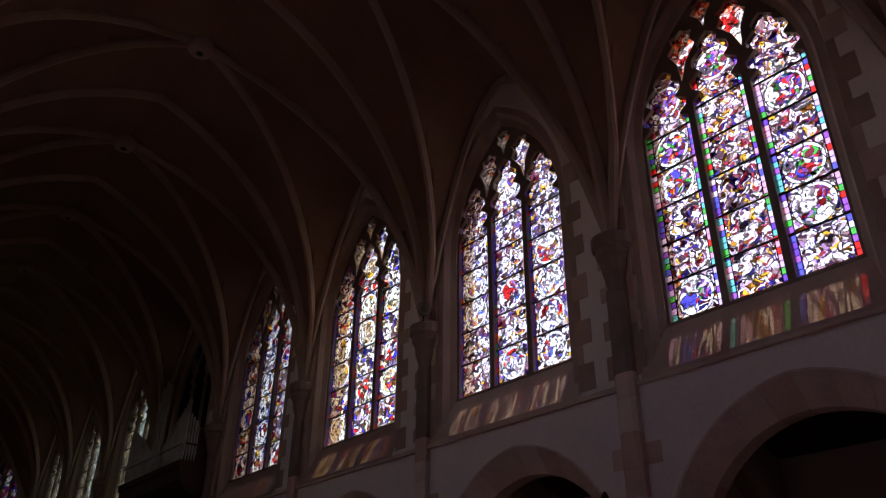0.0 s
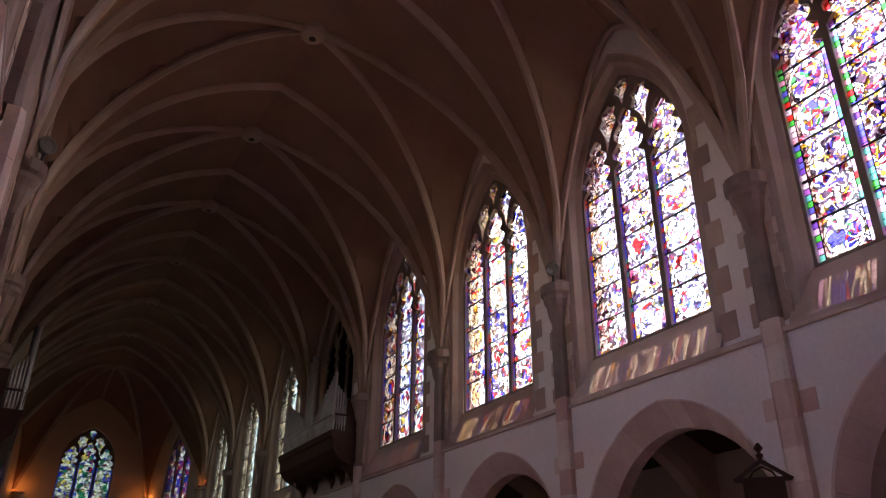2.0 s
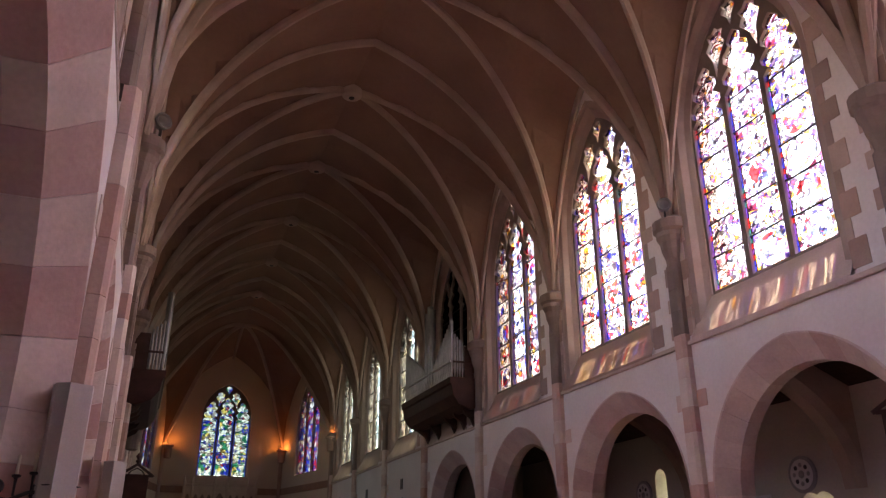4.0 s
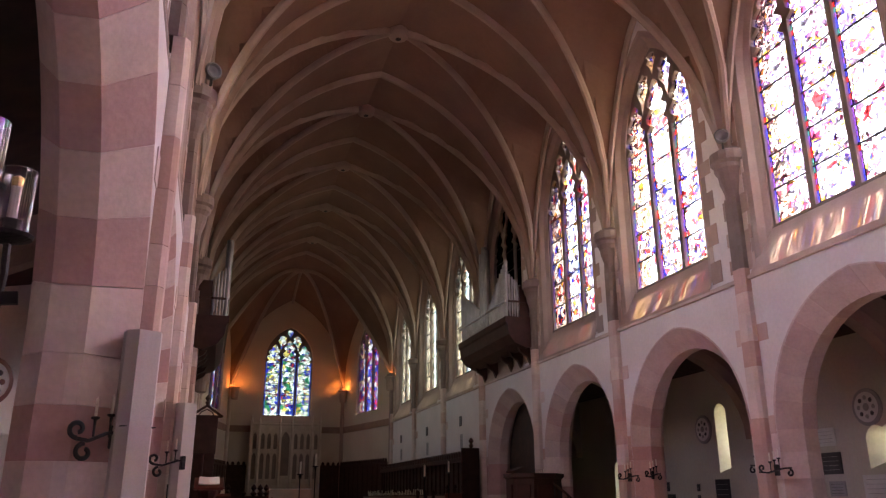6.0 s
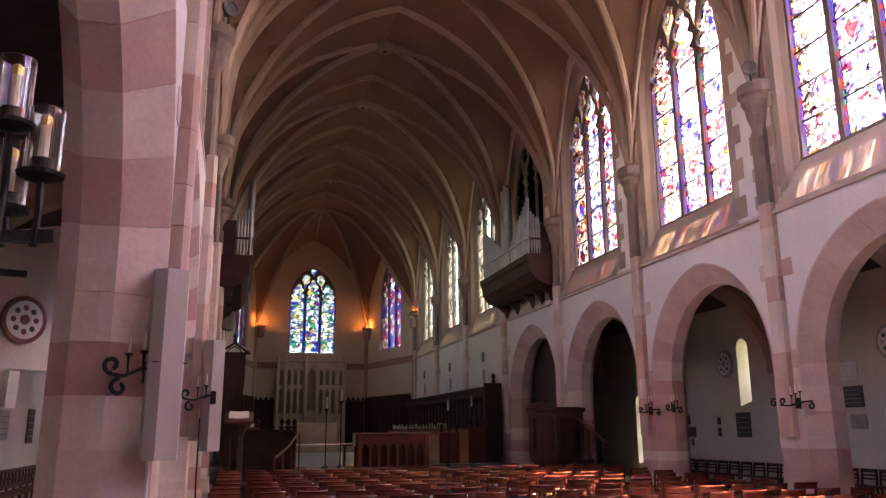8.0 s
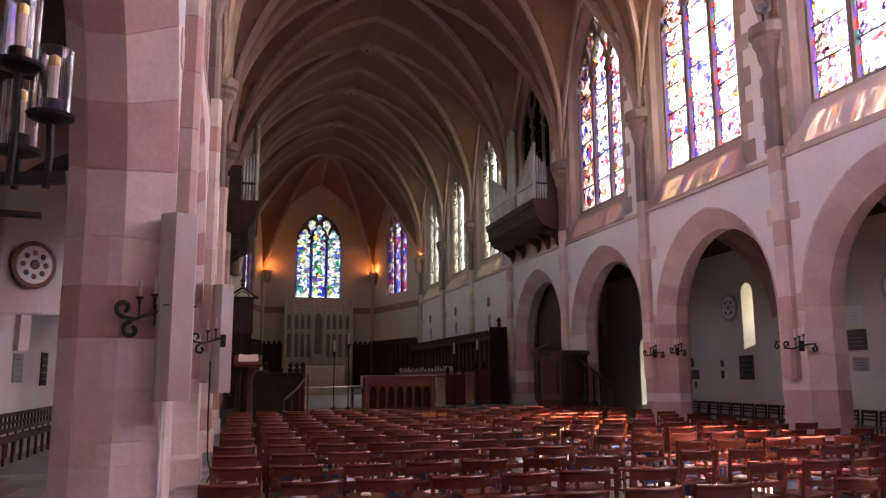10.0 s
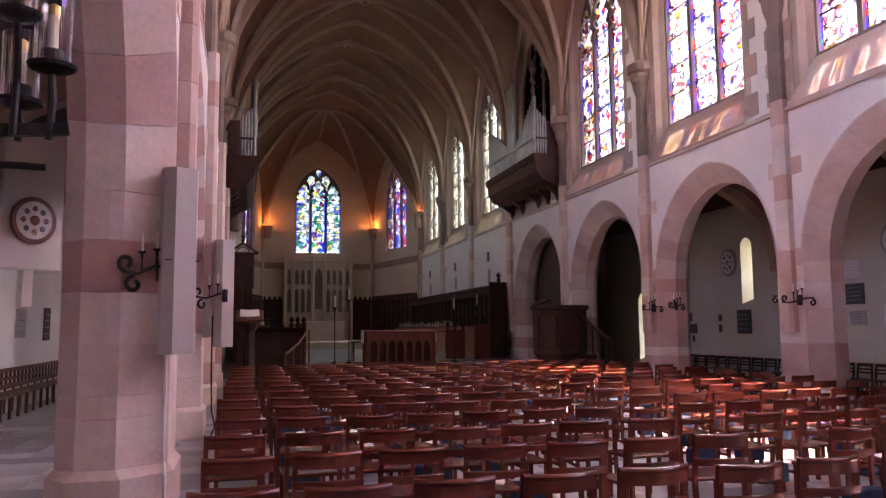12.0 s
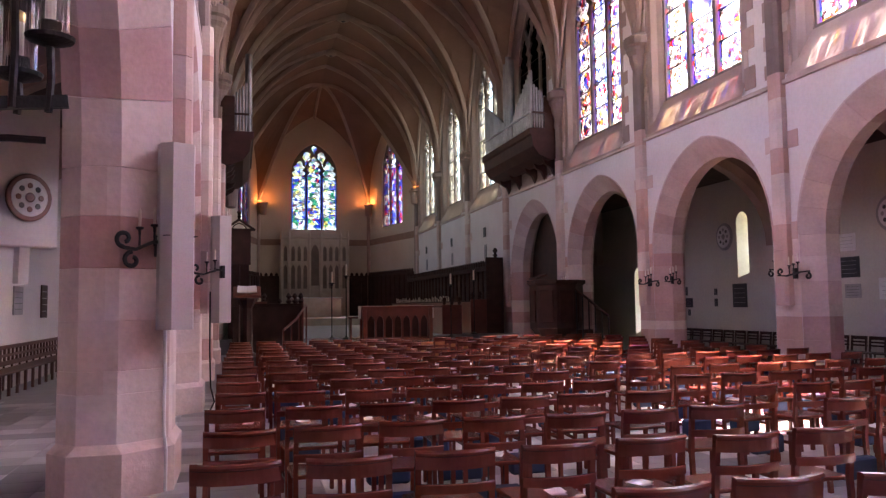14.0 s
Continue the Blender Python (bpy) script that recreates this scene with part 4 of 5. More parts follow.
def candle_bracket(at, turn, count=2, length=0.42):
    """An arm that runs along the wall, with scrolls at its free end and candles on top."""
    ob = thing("candle_bracket", f"black wrought-iron wall bracket with {'two' if count == 2 else 'three'} cream candles", "candle bracket", "candle brackets on the piers", at, turn)
    flat = lambda a, b: (a, 0.0, b)
    rod = round_profile(0.020, 6)
    arm = [flat(-length / 2 - 0.02, -0.02), flat(-length / 4, -0.035), flat(0, 0.0), flat(length / 4, 0.035), flat(length / 2, 0.04)]
    part("arm", sweep(bmesh.new(), arm, [(-0.014, -0.03), (0.014, -0.03), (0.014, 0.03), (-0.014, 0.03)], (0, 1, 0)), IRON, ob)
    ends = [((-length / 2 - 0.02, 0.06), -1.6, -0.95), ((-length / 2 + 0.05, -0.13), 1.6, 0.95)]
    if count == 3:
        ends = [((-length / 2 + 0.03, 0.055), -1.6, -0.95), ((length / 2 - 0.03, -0.05), 1.5, -0.95)]
    for c, st, tn in ends:
        part("scroll", sweep(bmesh.new(), scroll(c, 0.075 if count == 2 else 0.06, st, tn, flat), rod, (0, 1, 0)), IRON, ob)
    px = length / 2 if count == 2 else 0.0
    part("wall_plate", boxed(px - 0.03, px + 0.03, -0.01, 0.10, -0.09, 0.11, bevel=0.008), IRON, ob)
    for i in range(count):
        x = -length / 8 + i * 0.13 * (2 / count) - (0.02 if count == 3 else 0)
        part("stem", sweep(bmesh.new(), [flat(x, 0.0), flat(x, 0.10 + 0.03 * i)], round_profile(0.010, 6), (0, 1, 0)), IRON, ob)
        candle(ob, (x, 0.0, 0.15 + 0.03 * i))
    return ob


candle_bracket((-0.97, 7.52, 2.20), 24, 2, 0.30)
candle_bracket((-0.60, 12.85, 2.2), 20)
candle_bracket((-0.60, 18.35, 2.2), 20)
for k, x in ((0, 10.02), (1, 10.02), (2, 10.02)):
    candle_bracket((x, PIER_R + BAY * k - 0.42, 2.15), -68, 3, 0.6)
    if k == 1:
        candle_bracket((XR + 0.36, PIER_R + BAY * k - 0.68, 2.2), 0, 3, 0.4)
    else:
        candle_bracket((XR + 0.35, PIER_R + BAY * k + 0.66, 2.25), 120, 3, 0.4)

# ---- near candelabrum with glass chimneys ----
cand = thing("candelabrum", "black iron wall candelabrum with candles in glass chimneys", "candelabrum", at=(-0.765, 2.80, 2.13))
rod = round_profile(0.012, 6)
part("arm", sweep(bmesh.new(), [(-0.22, -0.05, 0.12), (-0.06, 0.0, 0.15), (0.02, 0.02, 0.16), (0.10, 0.03, 0.17)], [(-0.012, -0.02), (0.012, -0.02), (0.012, 0.02), (-0.012, 0.02)]), IRON, cand)
part("arm", sweep(bmesh.new(), [(-0.22, -0.05, 0.02), (-0.06, 0.0, 0.04), (0.04, 0.02, 0.04)], rod), IRON, cand)
for x, y, z in ((-0.050, -0.02, 0.51), (0.045, 0.02, 0.36), (-0.055, 0.06, 0.25)):
    part("stem", sweep(bmesh.new(), [(x, y, 0.13), (x + 0.006, y, (z + 0.13) / 2), (x, y, z)], rod, (0, 1, 0)), IRON, cand)
    part("drip_pan", lathe(bmesh.new(), [(0.015, -0.02), (0.07, 0.0), (0.075, 0.012), (0.035, 0.014), (0.033, 0.06), (0.02, 0.06)], (x, y, z), 16), IRON, cand)
    part("candle", lathe(bmesh.new(), [(0.016, 0.05), (0.016, 0.19), (0.004, 0.2)], (x, y, z), 10), WAX, cand, "cream wax candle")
    part("brass_cap", lathe(bmesh.new(), [(0.018, 0.175), (0.018, 0.205), (0.006, 0.215)], (x, y, z), 10), BRASS, cand)
    bm = bmesh.new()
    grid_faces(bm, [[(x + r * math.cos(2 * math.pi * i / 20), y + r * math.sin(2 * math.pi * i / 20), z + h) for i in range(20)] for r, h in ((0.055, 0.015), (0.056, 0.23), (0.052, 0.23), (0.051, 0.015), (0.055, 0.015))], True)
    part("glass_chimney", bm, hyaline, cand, "clear glass chimney").visible_shadow = False


# ---- column loudspeakers and their cables ----
def column_speaker(x, y, z0, z1, turn):
    ob = thing("column_speaker", "tall pale grey column loudspeaker fixed to a stone pier", "loudspeaker", "column loudspeakers", (x, y, 0), turn)
    part("cabinet", sweep(bmesh.new(), [(0, 0, z0), (0, 0, z1)], [(-0.14, -0.10), (0.14, -0.10), (0.165, 0.02), (0.10, 0.13), (-0.10, 0.13), (-0.165, 0.02)], (0, 1, 0)), GREYPAINT, ob)
    m = (z0 + z1) / 2
    part("joint", boxed(-0.150, 0.150, -0.104, 0.112, m - 0.004, m + 0.004), IRON, ob)
    part("bracket", boxed(-0.02, 0.02, -0.2, -0.10, z0 + 0.2, z0 + 0.26), IRON, ob)
    part("bracket", boxed(-0.02, 0.02, -0.2, -0.10, z1 - 0.3, z1 - 0.24), IRON, ob)
    return ob


column_speaker(-0.70, 7.58, 1.45, 3.13, -150)
column_speaker(-0.44, 13.2, 1.40, 3.12, -150)


def cable(points, label, mat, r=0.012):
    ob = mesh_object("cable", sweep(bmesh.new(), points, round_profile(r, 6), (0, 1, 0)), mat)
    return tagged(ob, label, "cable")


cable([(-0.80, 7.72, 1.5), (-0.795, 7.725, 1.2), (-0.80, 7.72, 0.6), (-0.79, 7.70, 0.48), (-0.77, 7.62, 0.38), (-0.77, 7.61, 0.02)], "white cable running down the stone pier", LINEN, 0.016)
cable([(-0.60, 13.02, 1.9), (-0.60, 13.02, 1.0), (-0.58, 12.98, 0.4), (-0.52, 12.92, 0.18), (-0.58, 12.9, 0.05)], "black cable running down the stone pier", IRON)


def round_speaker(x, y, z, turn):
    ob = thing("round_speaker", "small round grey horn loudspeaker above a corbel", "loudspeaker", "round loudspeakers", (x, y, z), turn)
    ring = lathe(bmesh.new(), [(0.06, -0.12), (0.13, -0.10), (0.15, 0.0), (0.16, 0.06), (0.13, 0.07), (0.10, 0.03), (0.02, 0.0)], n=18)
    bmesh.ops.rotate(ring, verts=ring.verts, matrix=Matrix.Rotation(math.pi / 2, 3, "X"))
    part("horn", ring, SPEAKERGREY, ob)
    part("stem", boxed(-0.02, 0.02, 0.0, 0.04, -0.28, -0.12), IRON, ob)


for x, y, t in ((XR - 0.32, PIER_R - 0.25, -35), (XL + 0.30, PIER_R + 0.0, 30)):
    round_speaker(x, y, 9.0, t)


# ---- organs on the side walls ----
ORGANCASE = surface("dark_mahogany", [(0.034, 0.012, 0.010), (0.058, 0.021, 0.017)], 40, 4, 0.6, 0.08)
ORGANCASE.node_tree.nodes["Principled BSDF"].inputs["Specular IOR Level"].default_value = 0.2


def organ(side):
    sgn, face = (1, XR) if side > 0 else (-1, XL)
    ob = thing("organ", "dark mahogany organ case with tin pipes on the chancel wall", "organ", "organ cases", (face, 0, 0 if sgn > 0 else -0.55), 0)
    y0, y1 = 24.0, 29.3
    put = lambda d, y, z: (-sgn * d, y, z)
    prof = [(0.0, 6.55), (0.35, 6.45), (0.75, 6.62), (0.95, 6.9), (1.0, 7.25), (1.06, 7.3), (1.06, 7.5), (0.0, 7.5)]
    bm = bmesh.new()
    vs = grid_faces(bm, [[put(d, y, z) for d, z in prof] for y in (y0, y1)], True)
    bm.faces.new(vs[0]), bm.faces.new(vs[-1])
    part("case", bm, ORGANCASE, ob)
    for y in (y0 + 0.35, y0 + 1.2, y0 + 2.1, y1 - 1.6, y1 - 0.4):
        bm = bmesh.new()
        vs = grid_faces(bm, [[put(0.02, yy, 6.56), put(0.55, yy, 6.6), put(0.42, yy, 6.35), put(0.2, yy, 6.22), put(0.08, yy, 5.95), put(0.02, yy, 5.9)] for yy in (y - 0.07, y + 0.07)], True)
        bm.faces.new(vs[0]), bm.faces.new(vs[-1])
        part("bracket", bm, DARKWOOD, ob)
    # nave front: two falling rows on either side of a tower of three tall pipes
    front = [(24.20 + 0.165 * i, 9.5 - 0.115 * i, 0.062) for i in range(11)]
    front += [(26.12 + 0.27 * i, 10.65 - (0.2 if i != 1 else 0.0), 0.115) for i in range(3)]
    front += [(26.92 + 0.165 * i, 8.35 + 0.085 * i, 0.062) for i in range(14)]
    pipes = [(0.93, y, top, r) for y, top, r in front]
    # the end that faces the nave's west, falling towards the wall
    pipes += [(0.84 - 0.093 * i, 24.14, 9.02 - 0.095 * i, 0.036) for i in range(9)]
    for d, y, z1, r in pipes:
        part("pipe", lathe(bmesh.new(), [(r * 0.4, 7.5), (r, 7.80), (r, 7.84), (r, z1), (r * 0.8, z1)], put(d, y, 0), 10), PIPE, ob)
    part("end_rail", boxed(*sorted((-sgn * 0.06, -sgn * 0.92)), 24.08, 24.12, 8.02, 8.08), DARKWOOD, ob)
    part("rail", boxed(*sorted((-sgn * 0.99, -sgn * 1.02)), y0 + 0.1, y1 - 0.1, 8.02, 8.09), GREYTABLET, ob)
    part("back_panel", boxed(*sorted((-sgn * 0.05, -sgn * 0.5)), y0 + 0.1, y1 - 0.1, 7.5, 8.6), DARKWOOD, ob)
    return ob


organ(1)
organ(-1)

# ---- platforms ----
bm = boxed(2.3, 7.25, 23.9, 28.2, 0.0, 0.5, bevel=0.015)
structure("platform", bm, ORANGEWOOD, "varnished orange wooden platform under the communion table", "platform")
structure("platform_step", boxed(2.2, 7.45, 23.3, 23.896, 0.0, 0.26, bevel=0.012), ORANGEWOOD, "varnished orange wooden step", "step")
structure("chancel_floor", boxed(XL + 0.03, XR - 0.03, 28.21, 46.2, 0.0, 0.52), FLOOR, "grey stone chancel floor", "floor")
structure("sanctuary_step", boxed(0.9, 8.7, 46.21, 52.9, 0.0, 0.95, bevel=0.02), PALESTONE, "pale stone sanctuary step", "step")

# ---- communion table ----
table = thing("communion_table", "red mahogany communion table with arcaded front and white cloth", "table", at=(4.95, 26.0, 0.5))
part("tabletop", boxed(-1.22, 1.22, -0.42, 0.42, 1.06, 1.13, bevel=0.012), REDWOOD, table)
part("cloth", boxed(-1.24, 1.24, -0.30, 0.30, 1.132, 1.142), LINEN, table)
for sx in (-1, 1):
    part("cloth_end", boxed(sx * 1.235 - 0.006, sx * 1.235 + 0.006, -0.30, 0.30, 0.72, 1.14), LINEN, table)
    for sy in (-1, 1):
        part("leg", boxed(sx * 1.12 - 0.06, sx * 1.12 + 0.06, sy * 0.34 - 0.06, sy * 0.34 + 0.06, 0, 1.06, bevel=0.01), REDWOOD, table)
for sy in (-1, 1):
    bm = bmesh.new()
    holes = [(-0.9 + 0.30 * i, 0.115, 0.10, 0.58, 0.82) for i in range(7)]
    for off in (0.0, 0.04):
        pierced(bm, 0, -1.07, 1.07, 0.0, 1.06, holes, lambda s, z: (s, sy * 0.34 + off, z))
    for h in holes:
        grid_faces(bm, [[(s, sy * 0.34 + off, z) for s, z in arch_line(*h)] for off in (0.0, 0.04)])
    part("arcaded_front", bm, REDWOOD, table)
    # dark board added for the shade behind the arches
    part("arch_shade_board", boxed(-1.07, 1.07, sy * 0.22 - 0.01, sy * 0.22 + 0.01, 0.05, 1.05), DARKWOOD, table)
    part("bottom_rail", boxed(-1.07, 1.07, sy * 0.34 - 0.03, sy * 0.34 + 0.05, 0.0, 0.05), REDWOOD, table)

# ---- tall candlesticks ----
for x, y, base, top in ((2.95, 27.4, 0.5, 2.86), (3.45, 27.4, 0.5, 3.12), (7.15, 27.0, 0.5, 2.78), (8.50, 28.6, 0.52, 2.98)):
    ob = thing("candlestick", "tall slim dark iron floor candlestick with a white candle", "candlestick", "tall candlesticks", (x, y, base))
    h = top - base - 0.42
    part("stick", lathe(bmesh.new(), [(0.13, 0.0), (0.13, 0.03), (0.04, 0.08), (0.018, 0.14), (0.018, h * 0.5), (0.03, h * 0.52), (0.018, h * 0.54), (0.018, h - 0.1), (0.05, h - 0.06), (0.03, h - 0.03), (0.11, h), (0.11, h + 0.015), (0.03, h + 0.025)], (0, 0, 0), 12), IRON, ob)
    part("candle", lathe(bmesh.new(), [(0.035, h + 0.02), (0.035, h + 0.40), (0.004, h + 0.42)], (0, 0, 0), 10), WAX, ob, "white wax candle")
ob = thing("low_bench", "low dark wooden bench with a cloth beside the table", "bench", at=(3.9, 26.6, 0.5))
part("seat", boxed(-0.5, 0.4, -0.2, 0.2, 0.72, 0.78, bevel=0.01), REDWOOD, ob)
for x in (-0.42, 0.32):
    part("end_panel", boxed(x - 0.03, x + 0.03, -0.18, 0.18, 0, 0.72), REDWOOD, ob)
part("cushion", boxed(-0.45, 0.36, -0.19, 0.19, 0.782, 0.81, bevel=0.01), LINEN, ob)


# ---- choir stalls ----
def stall(side):
    sgn, face = (1, XR) if side > 0 else (-1, XL)
    ob = thing("choir_stall", "dark oak choir stalls with a battlemented canopy", "choir stall", "choir stalls", (face, 0, 0))
    put = lambda d: -sgn * d
    y0, y1 = 29.3, 46.0
    part("back_panel", boxed(*sorted((put(0.30), put(0.38))), y0, y1, 0.52, 3.2), DARKWOOD, ob)
    part("canopy", boxed(*sorted((put(0.28), put(0.62))), y0, y1, 3.05, 3.22, bevel=0.02), DARKWOOD, ob)
    n = int((y1 - y0) / 0.34)
    for i in range(n):
        y = y0 + 0.17 + 0.34 * i
        bm = bmesh.new()
        vs = grid_faces(bm, [[(put(d), y - 0.10, 3.22), (put(d), y + 0.10, 3.22), (put(d), y + 0.10, 3.36), (put(d), y, 3.46), (put(d), y - 0.10, 3.36)] for d in (0.56, 0.62)], True)
        bm.faces.new(vs[0]), bm.faces.new(vs[-1])
        part("cresting", bm, DARKWOOD, ob)
        if i % 2 == 0:
            part("mullion", boxed(*sorted((put(0.38), put(0.44))), y - 0.03, y + 0.03, 0.52, 3.05), DARKWOOD, ob)
    part("seat", boxed(*sorted((put(0.38), put(0.95))), y0, y1, 0.9, 1.0), DARKWOOD, ob)
    part("end_panel", boxed(*sorted((put(0.28), put(1.0))), y0 - 0.1, y0 - 0.004, 0.52, 3.5, bevel=0.02), DARKWOOD, ob)
    part("finial", lathe(bmesh.new(), [(0.05, 0), (0.10, 0.08), (0.04, 0.16), (0.11, 0.26), (0.03, 0.38)], (put(0.6), y0 - 0.05, 3.5), 8), DARKWOOD, ob)
    for d, h in ((1.55, 1.75), (2.7, 1.55)):
        part("desk_front", boxed(*sorted((put(d), put(d + 0.06))), y0, y1 - 0.3, 0.52, h, bevel=0.01), REDWOOD if sgn > 0 else DARKWOOD, ob)
        part("desk_top", boxed(*sorted((put(d - 0.25), put(d + 0.12))), y0, y1 - 0.3, h, h + 0.05, bevel=0.01), DARKWOOD, ob)
        part("bench_end", boxed(*sorted((put(d - 0.7), put(d + 0.1))), y0 - 0.09, y0 - 0.004, 0.52, h + 0.1, bevel=0.02), REDWOOD, ob)
        for q in (d - 0.6, d - 0.3, d):
            part("finial", lathe(bmesh.new(), [(0.03, 0), (0.08, 0.06), (0.03, 0.12), (0.09, 0.2), (0.02, 0.3)], (put(q), y0 - 0.05, h + 0.1), 8), DARKWOOD, ob)
    rr = random.Random(5)
    # pale bars added in place of glints along the desks
    for i in range(40):
        y = 33.0 + 0.3 * i
        part("glint_bar", boxed(*sorted((put(1.50), put(1.53))), y, y + 0.03, 1.80, 1.80 + rr.uniform(0.10, 0.26)), WAX, ob)
    return ob


stall(1)
stall(-1)

# ---- reredos and high altar ----
rer = thing("reredos", "pale carved stone reredos with traceried niches behind the altar", "reredos", at=(XC, 52.6, 0.95))
bm = bmesh.new()
holes = []
for i, x in enumerate((-1.95, -1.45, -1.05, -0.65, 0.65, 1.05, 1.45, 1.95)):
    holes += [(x, 0.125, 1.9, 3.2, 3.5), (x, 0.115, 3.75, 4.5, 4.75)]
holes.append((0.0, 0.26, 2.1, 4.3, 4.85))
for off in (0.0, -0.14):
    pierced(bm, 0, -2.2, 2.2, 0.0, 5.3, sorted(holes, key=lambda h: (h[0], h[2])), lambda s, z: (s, off, z))
for h in holes:
    grid_faces(bm, [[(s, off, z) for s, z in arch_line(*h)] for off in (0.0, -0.14)])
part("screen", bm, PALESTONE, rer)
# backing darkened in colour for the shade inside the niches
part("backing", boxed(-2.2, 2.2, 0.02, 0.18, 0, 5.25), surface("niche_shade_stone", [(0.20, 0.16, 0.13), (0.27, 0.215, 0.18)], 25, 2, 0.8, 0.2), rer)
for x in (-2.2, -1.7, -0.38, 0.38, 1.7, 2.2):
    part("buttress", boxed(x - 0.07, x + 0.07, -0.3, -0.02, 0, 5.4, bevel=0.02), PALESTONE, rer)
    part("pinnacle", lathe(bmesh.new(), [(0.09, 5.4), (0.10, 5.45), (0.02, 5.75), (0.05, 5.78), (0.01, 5.86)], (x, -0.16, 0), 8), PALESTONE, rer)
part("cornice", boxed(-2.28, 2.28, -0.26, 0.0, 5.24, 5.36, bevel=0.02), PALESTONE, rer)
altar = thing("high_altar", "pale stone high altar below the reredos", "altar", at=(XC, 51.6, 0.95))
part("body", boxed(-1.6, 1.6, -0.4, 0.4, 0, 1.25, bevel=0.02), PALESTONE, altar)
part("cloth", boxed(-1.66, 1.66, -0.45, 0.45, 1.255, 1.30, bevel=0.008), LINEN, altar)
band = surface("brown_band", [(0.24, 0.15, 0.11), (0.30, 0.19, 0.14)], 25, 2, 0.8, 0.2)
for n, (a, d, out, length, hole) in enumerate(APSE):
    p, q = a - out * 0.03, a + d * length - out * 0.03
    bm = sweep(bmesh.new(), [(p.x, p.y, 5.98), (q.x, q.y, 5.98)], [(-0.03, -0.2), (0.03, -0.2), (0.03, 0.2), (-0.03, 0.2)])
    structure("trim", bm, band, "brown stone band along the apse wall", "trim")
for n, c in enumerate(corners):
    bm = lathe(bmesh.new(), [(0.13, 0.0), (0.13, 8.4), (0.24, 8.6), (0.24, 8.75)], (*(Vector(c) + (Vector((XC, 48)) - Vector(c)).normalized() * 0.1), 0), 10)
    structure("apse_shaft", bm, GREYSTONE, "slender brown stone shaft in an apse corner", "shaft")


# ---- uplighter sconces ----
for x, y, z in ((1.25, 52.45, 7.75), (8.30, 52.45, 7.75), (10.0, 45.6, 7.75), (-0.55, 45.6, 7.75), (-0.53, 29.6, 5.3)):
    ob = thing("uplighter", "dark bronze wall uplighter with a warm lamp", "wall lamp", "uplighters in the chancel", (x, y, z))
    bm = bmesh.new()
    grid_faces(bm, [[(r * math.cos(2 * math.pi * i / 14), r * math.sin(2 * math.pi * i / 14), h) for i in range(14)] for r, h in ((0.16, 0.0), (0.22, 0.05), (0.26, 0.7), (0.34, 0.75), (0.34, 0.82), (0.30, 0.82), (0.24, 0.7), (0.02, 0.55))], True)
    bowl = part("bowl", bm, GREYSTONE, ob)
    part("bulb", lathe(bmesh.new(), [(0.02, 0.66), (0.12, 0.72), (0.12, 0.80), (0.02, 0.86)], (0, 0, 0), 10), flame, bowl)
    lamp = new("uplighter_lamp", bpy.data.lights.new("uplighter_lamp", "POINT"))
    lamp.data.energy, lamp.data.color, lamp.data.shadow_soft_size = UPLIGHT, (1.0, 0.30, 0.07), 0.12
    lamp.matrix_world = pose(x, y - 0.15, z + 1.0)


# ---- banners with gabled heads ----
def banner(x, y, base, top, turn):
    ob = thing("banner", "dark red banner in a gabled wooden frame on a pole", "banner", "gabled banners", (x, y, base), turn)
    h = top - base
    part("pole", lathe(bmesh.new(), [(0.16, 0), (0.16, 0.04), (0.025, 0.1), (0.025, h - 0.9)], (0, 0, 0), 10), DARKWOOD, ob)
    part("cloth", boxed(-0.29, 0.29, -0.03, 0.03, h - 1.25, h - 0.32, bevel=0.01), DARKWOOD, ob)
    for s in (-1, 1):
        part("gable", sweep(bmesh.new(), [(s * 0.40, 0, h - 0.34), (0, 0, h - 0.06)], [(-0.03, -0.02), (0.03, -0.02), (0.03, 0.02), (-0.03, 0.02)], (0, 1, 0)), DARKWOOD, ob)
        part("arch_brace", sweep(bmesh.new(), [(s * 0.2, 0, h - 0.33), (s * 0.13, 0, h - 0.22), (0, 0, h - 0.15)], round_profile(0.015, 6), (0, 1, 0)), DARKWOOD, ob)
    part("cross_bar", boxed(-0.36, 0.36, -0.03, 0.03, h - 0.36, h - 0.30), DARKWOOD, ob)
    part("finial", lathe(bmesh.new(), [(0.02, -0.06), (0.06, 0.02), (0.02, 0.06), (0.07, 0.12), (0.02, 0.2)], (0, 0, h), 8), DARKWOOD, ob)
    return ob


banner(-0.18, 21.0, 0, 4.0, 0)
banner(9.75, 8.05, 0, 4.02, -50)

# ---- lectern ----
lec = thing("lectern", "dark oak lectern with an open white book", "lectern", at=(0.02, 20.4, 0.12))
part("pedestal", lathe(bmesh.new(), [(0.42, 0), (0.42, 0.3), (0.16, 0.4), (0.13, 1.5), (0.24, 1.7), (0.24, 1.75)], (0, 0, 0), 8), DARKWOOD, lec)
bm = boxed(-0.34, 0.34, -0.26, 0.26, -0.05, 0.02, bevel=0.01)
bmesh.ops.transform(bm, matrix=pose(0, 0, 1.92, 28, 0, 0), verts=bm.verts)
part("desk", bm, REDWOOD, lec)
book = thing("book", "large open book with white pages on the lectern", "book", at=(0.02, 20.4, 2.075))
for s in (-1, 1):
    bm = boxed(min(0, s * 0.24), max(0, s * 0.24), -0.18, 0.18, 0, 0.03, bevel=0.006)
    bmesh.ops.transform(bm, matrix=pose(0, 0, 0, 28, s * -4, 0), verts=bm.verts)
    part("page", bm, LINEN, book)

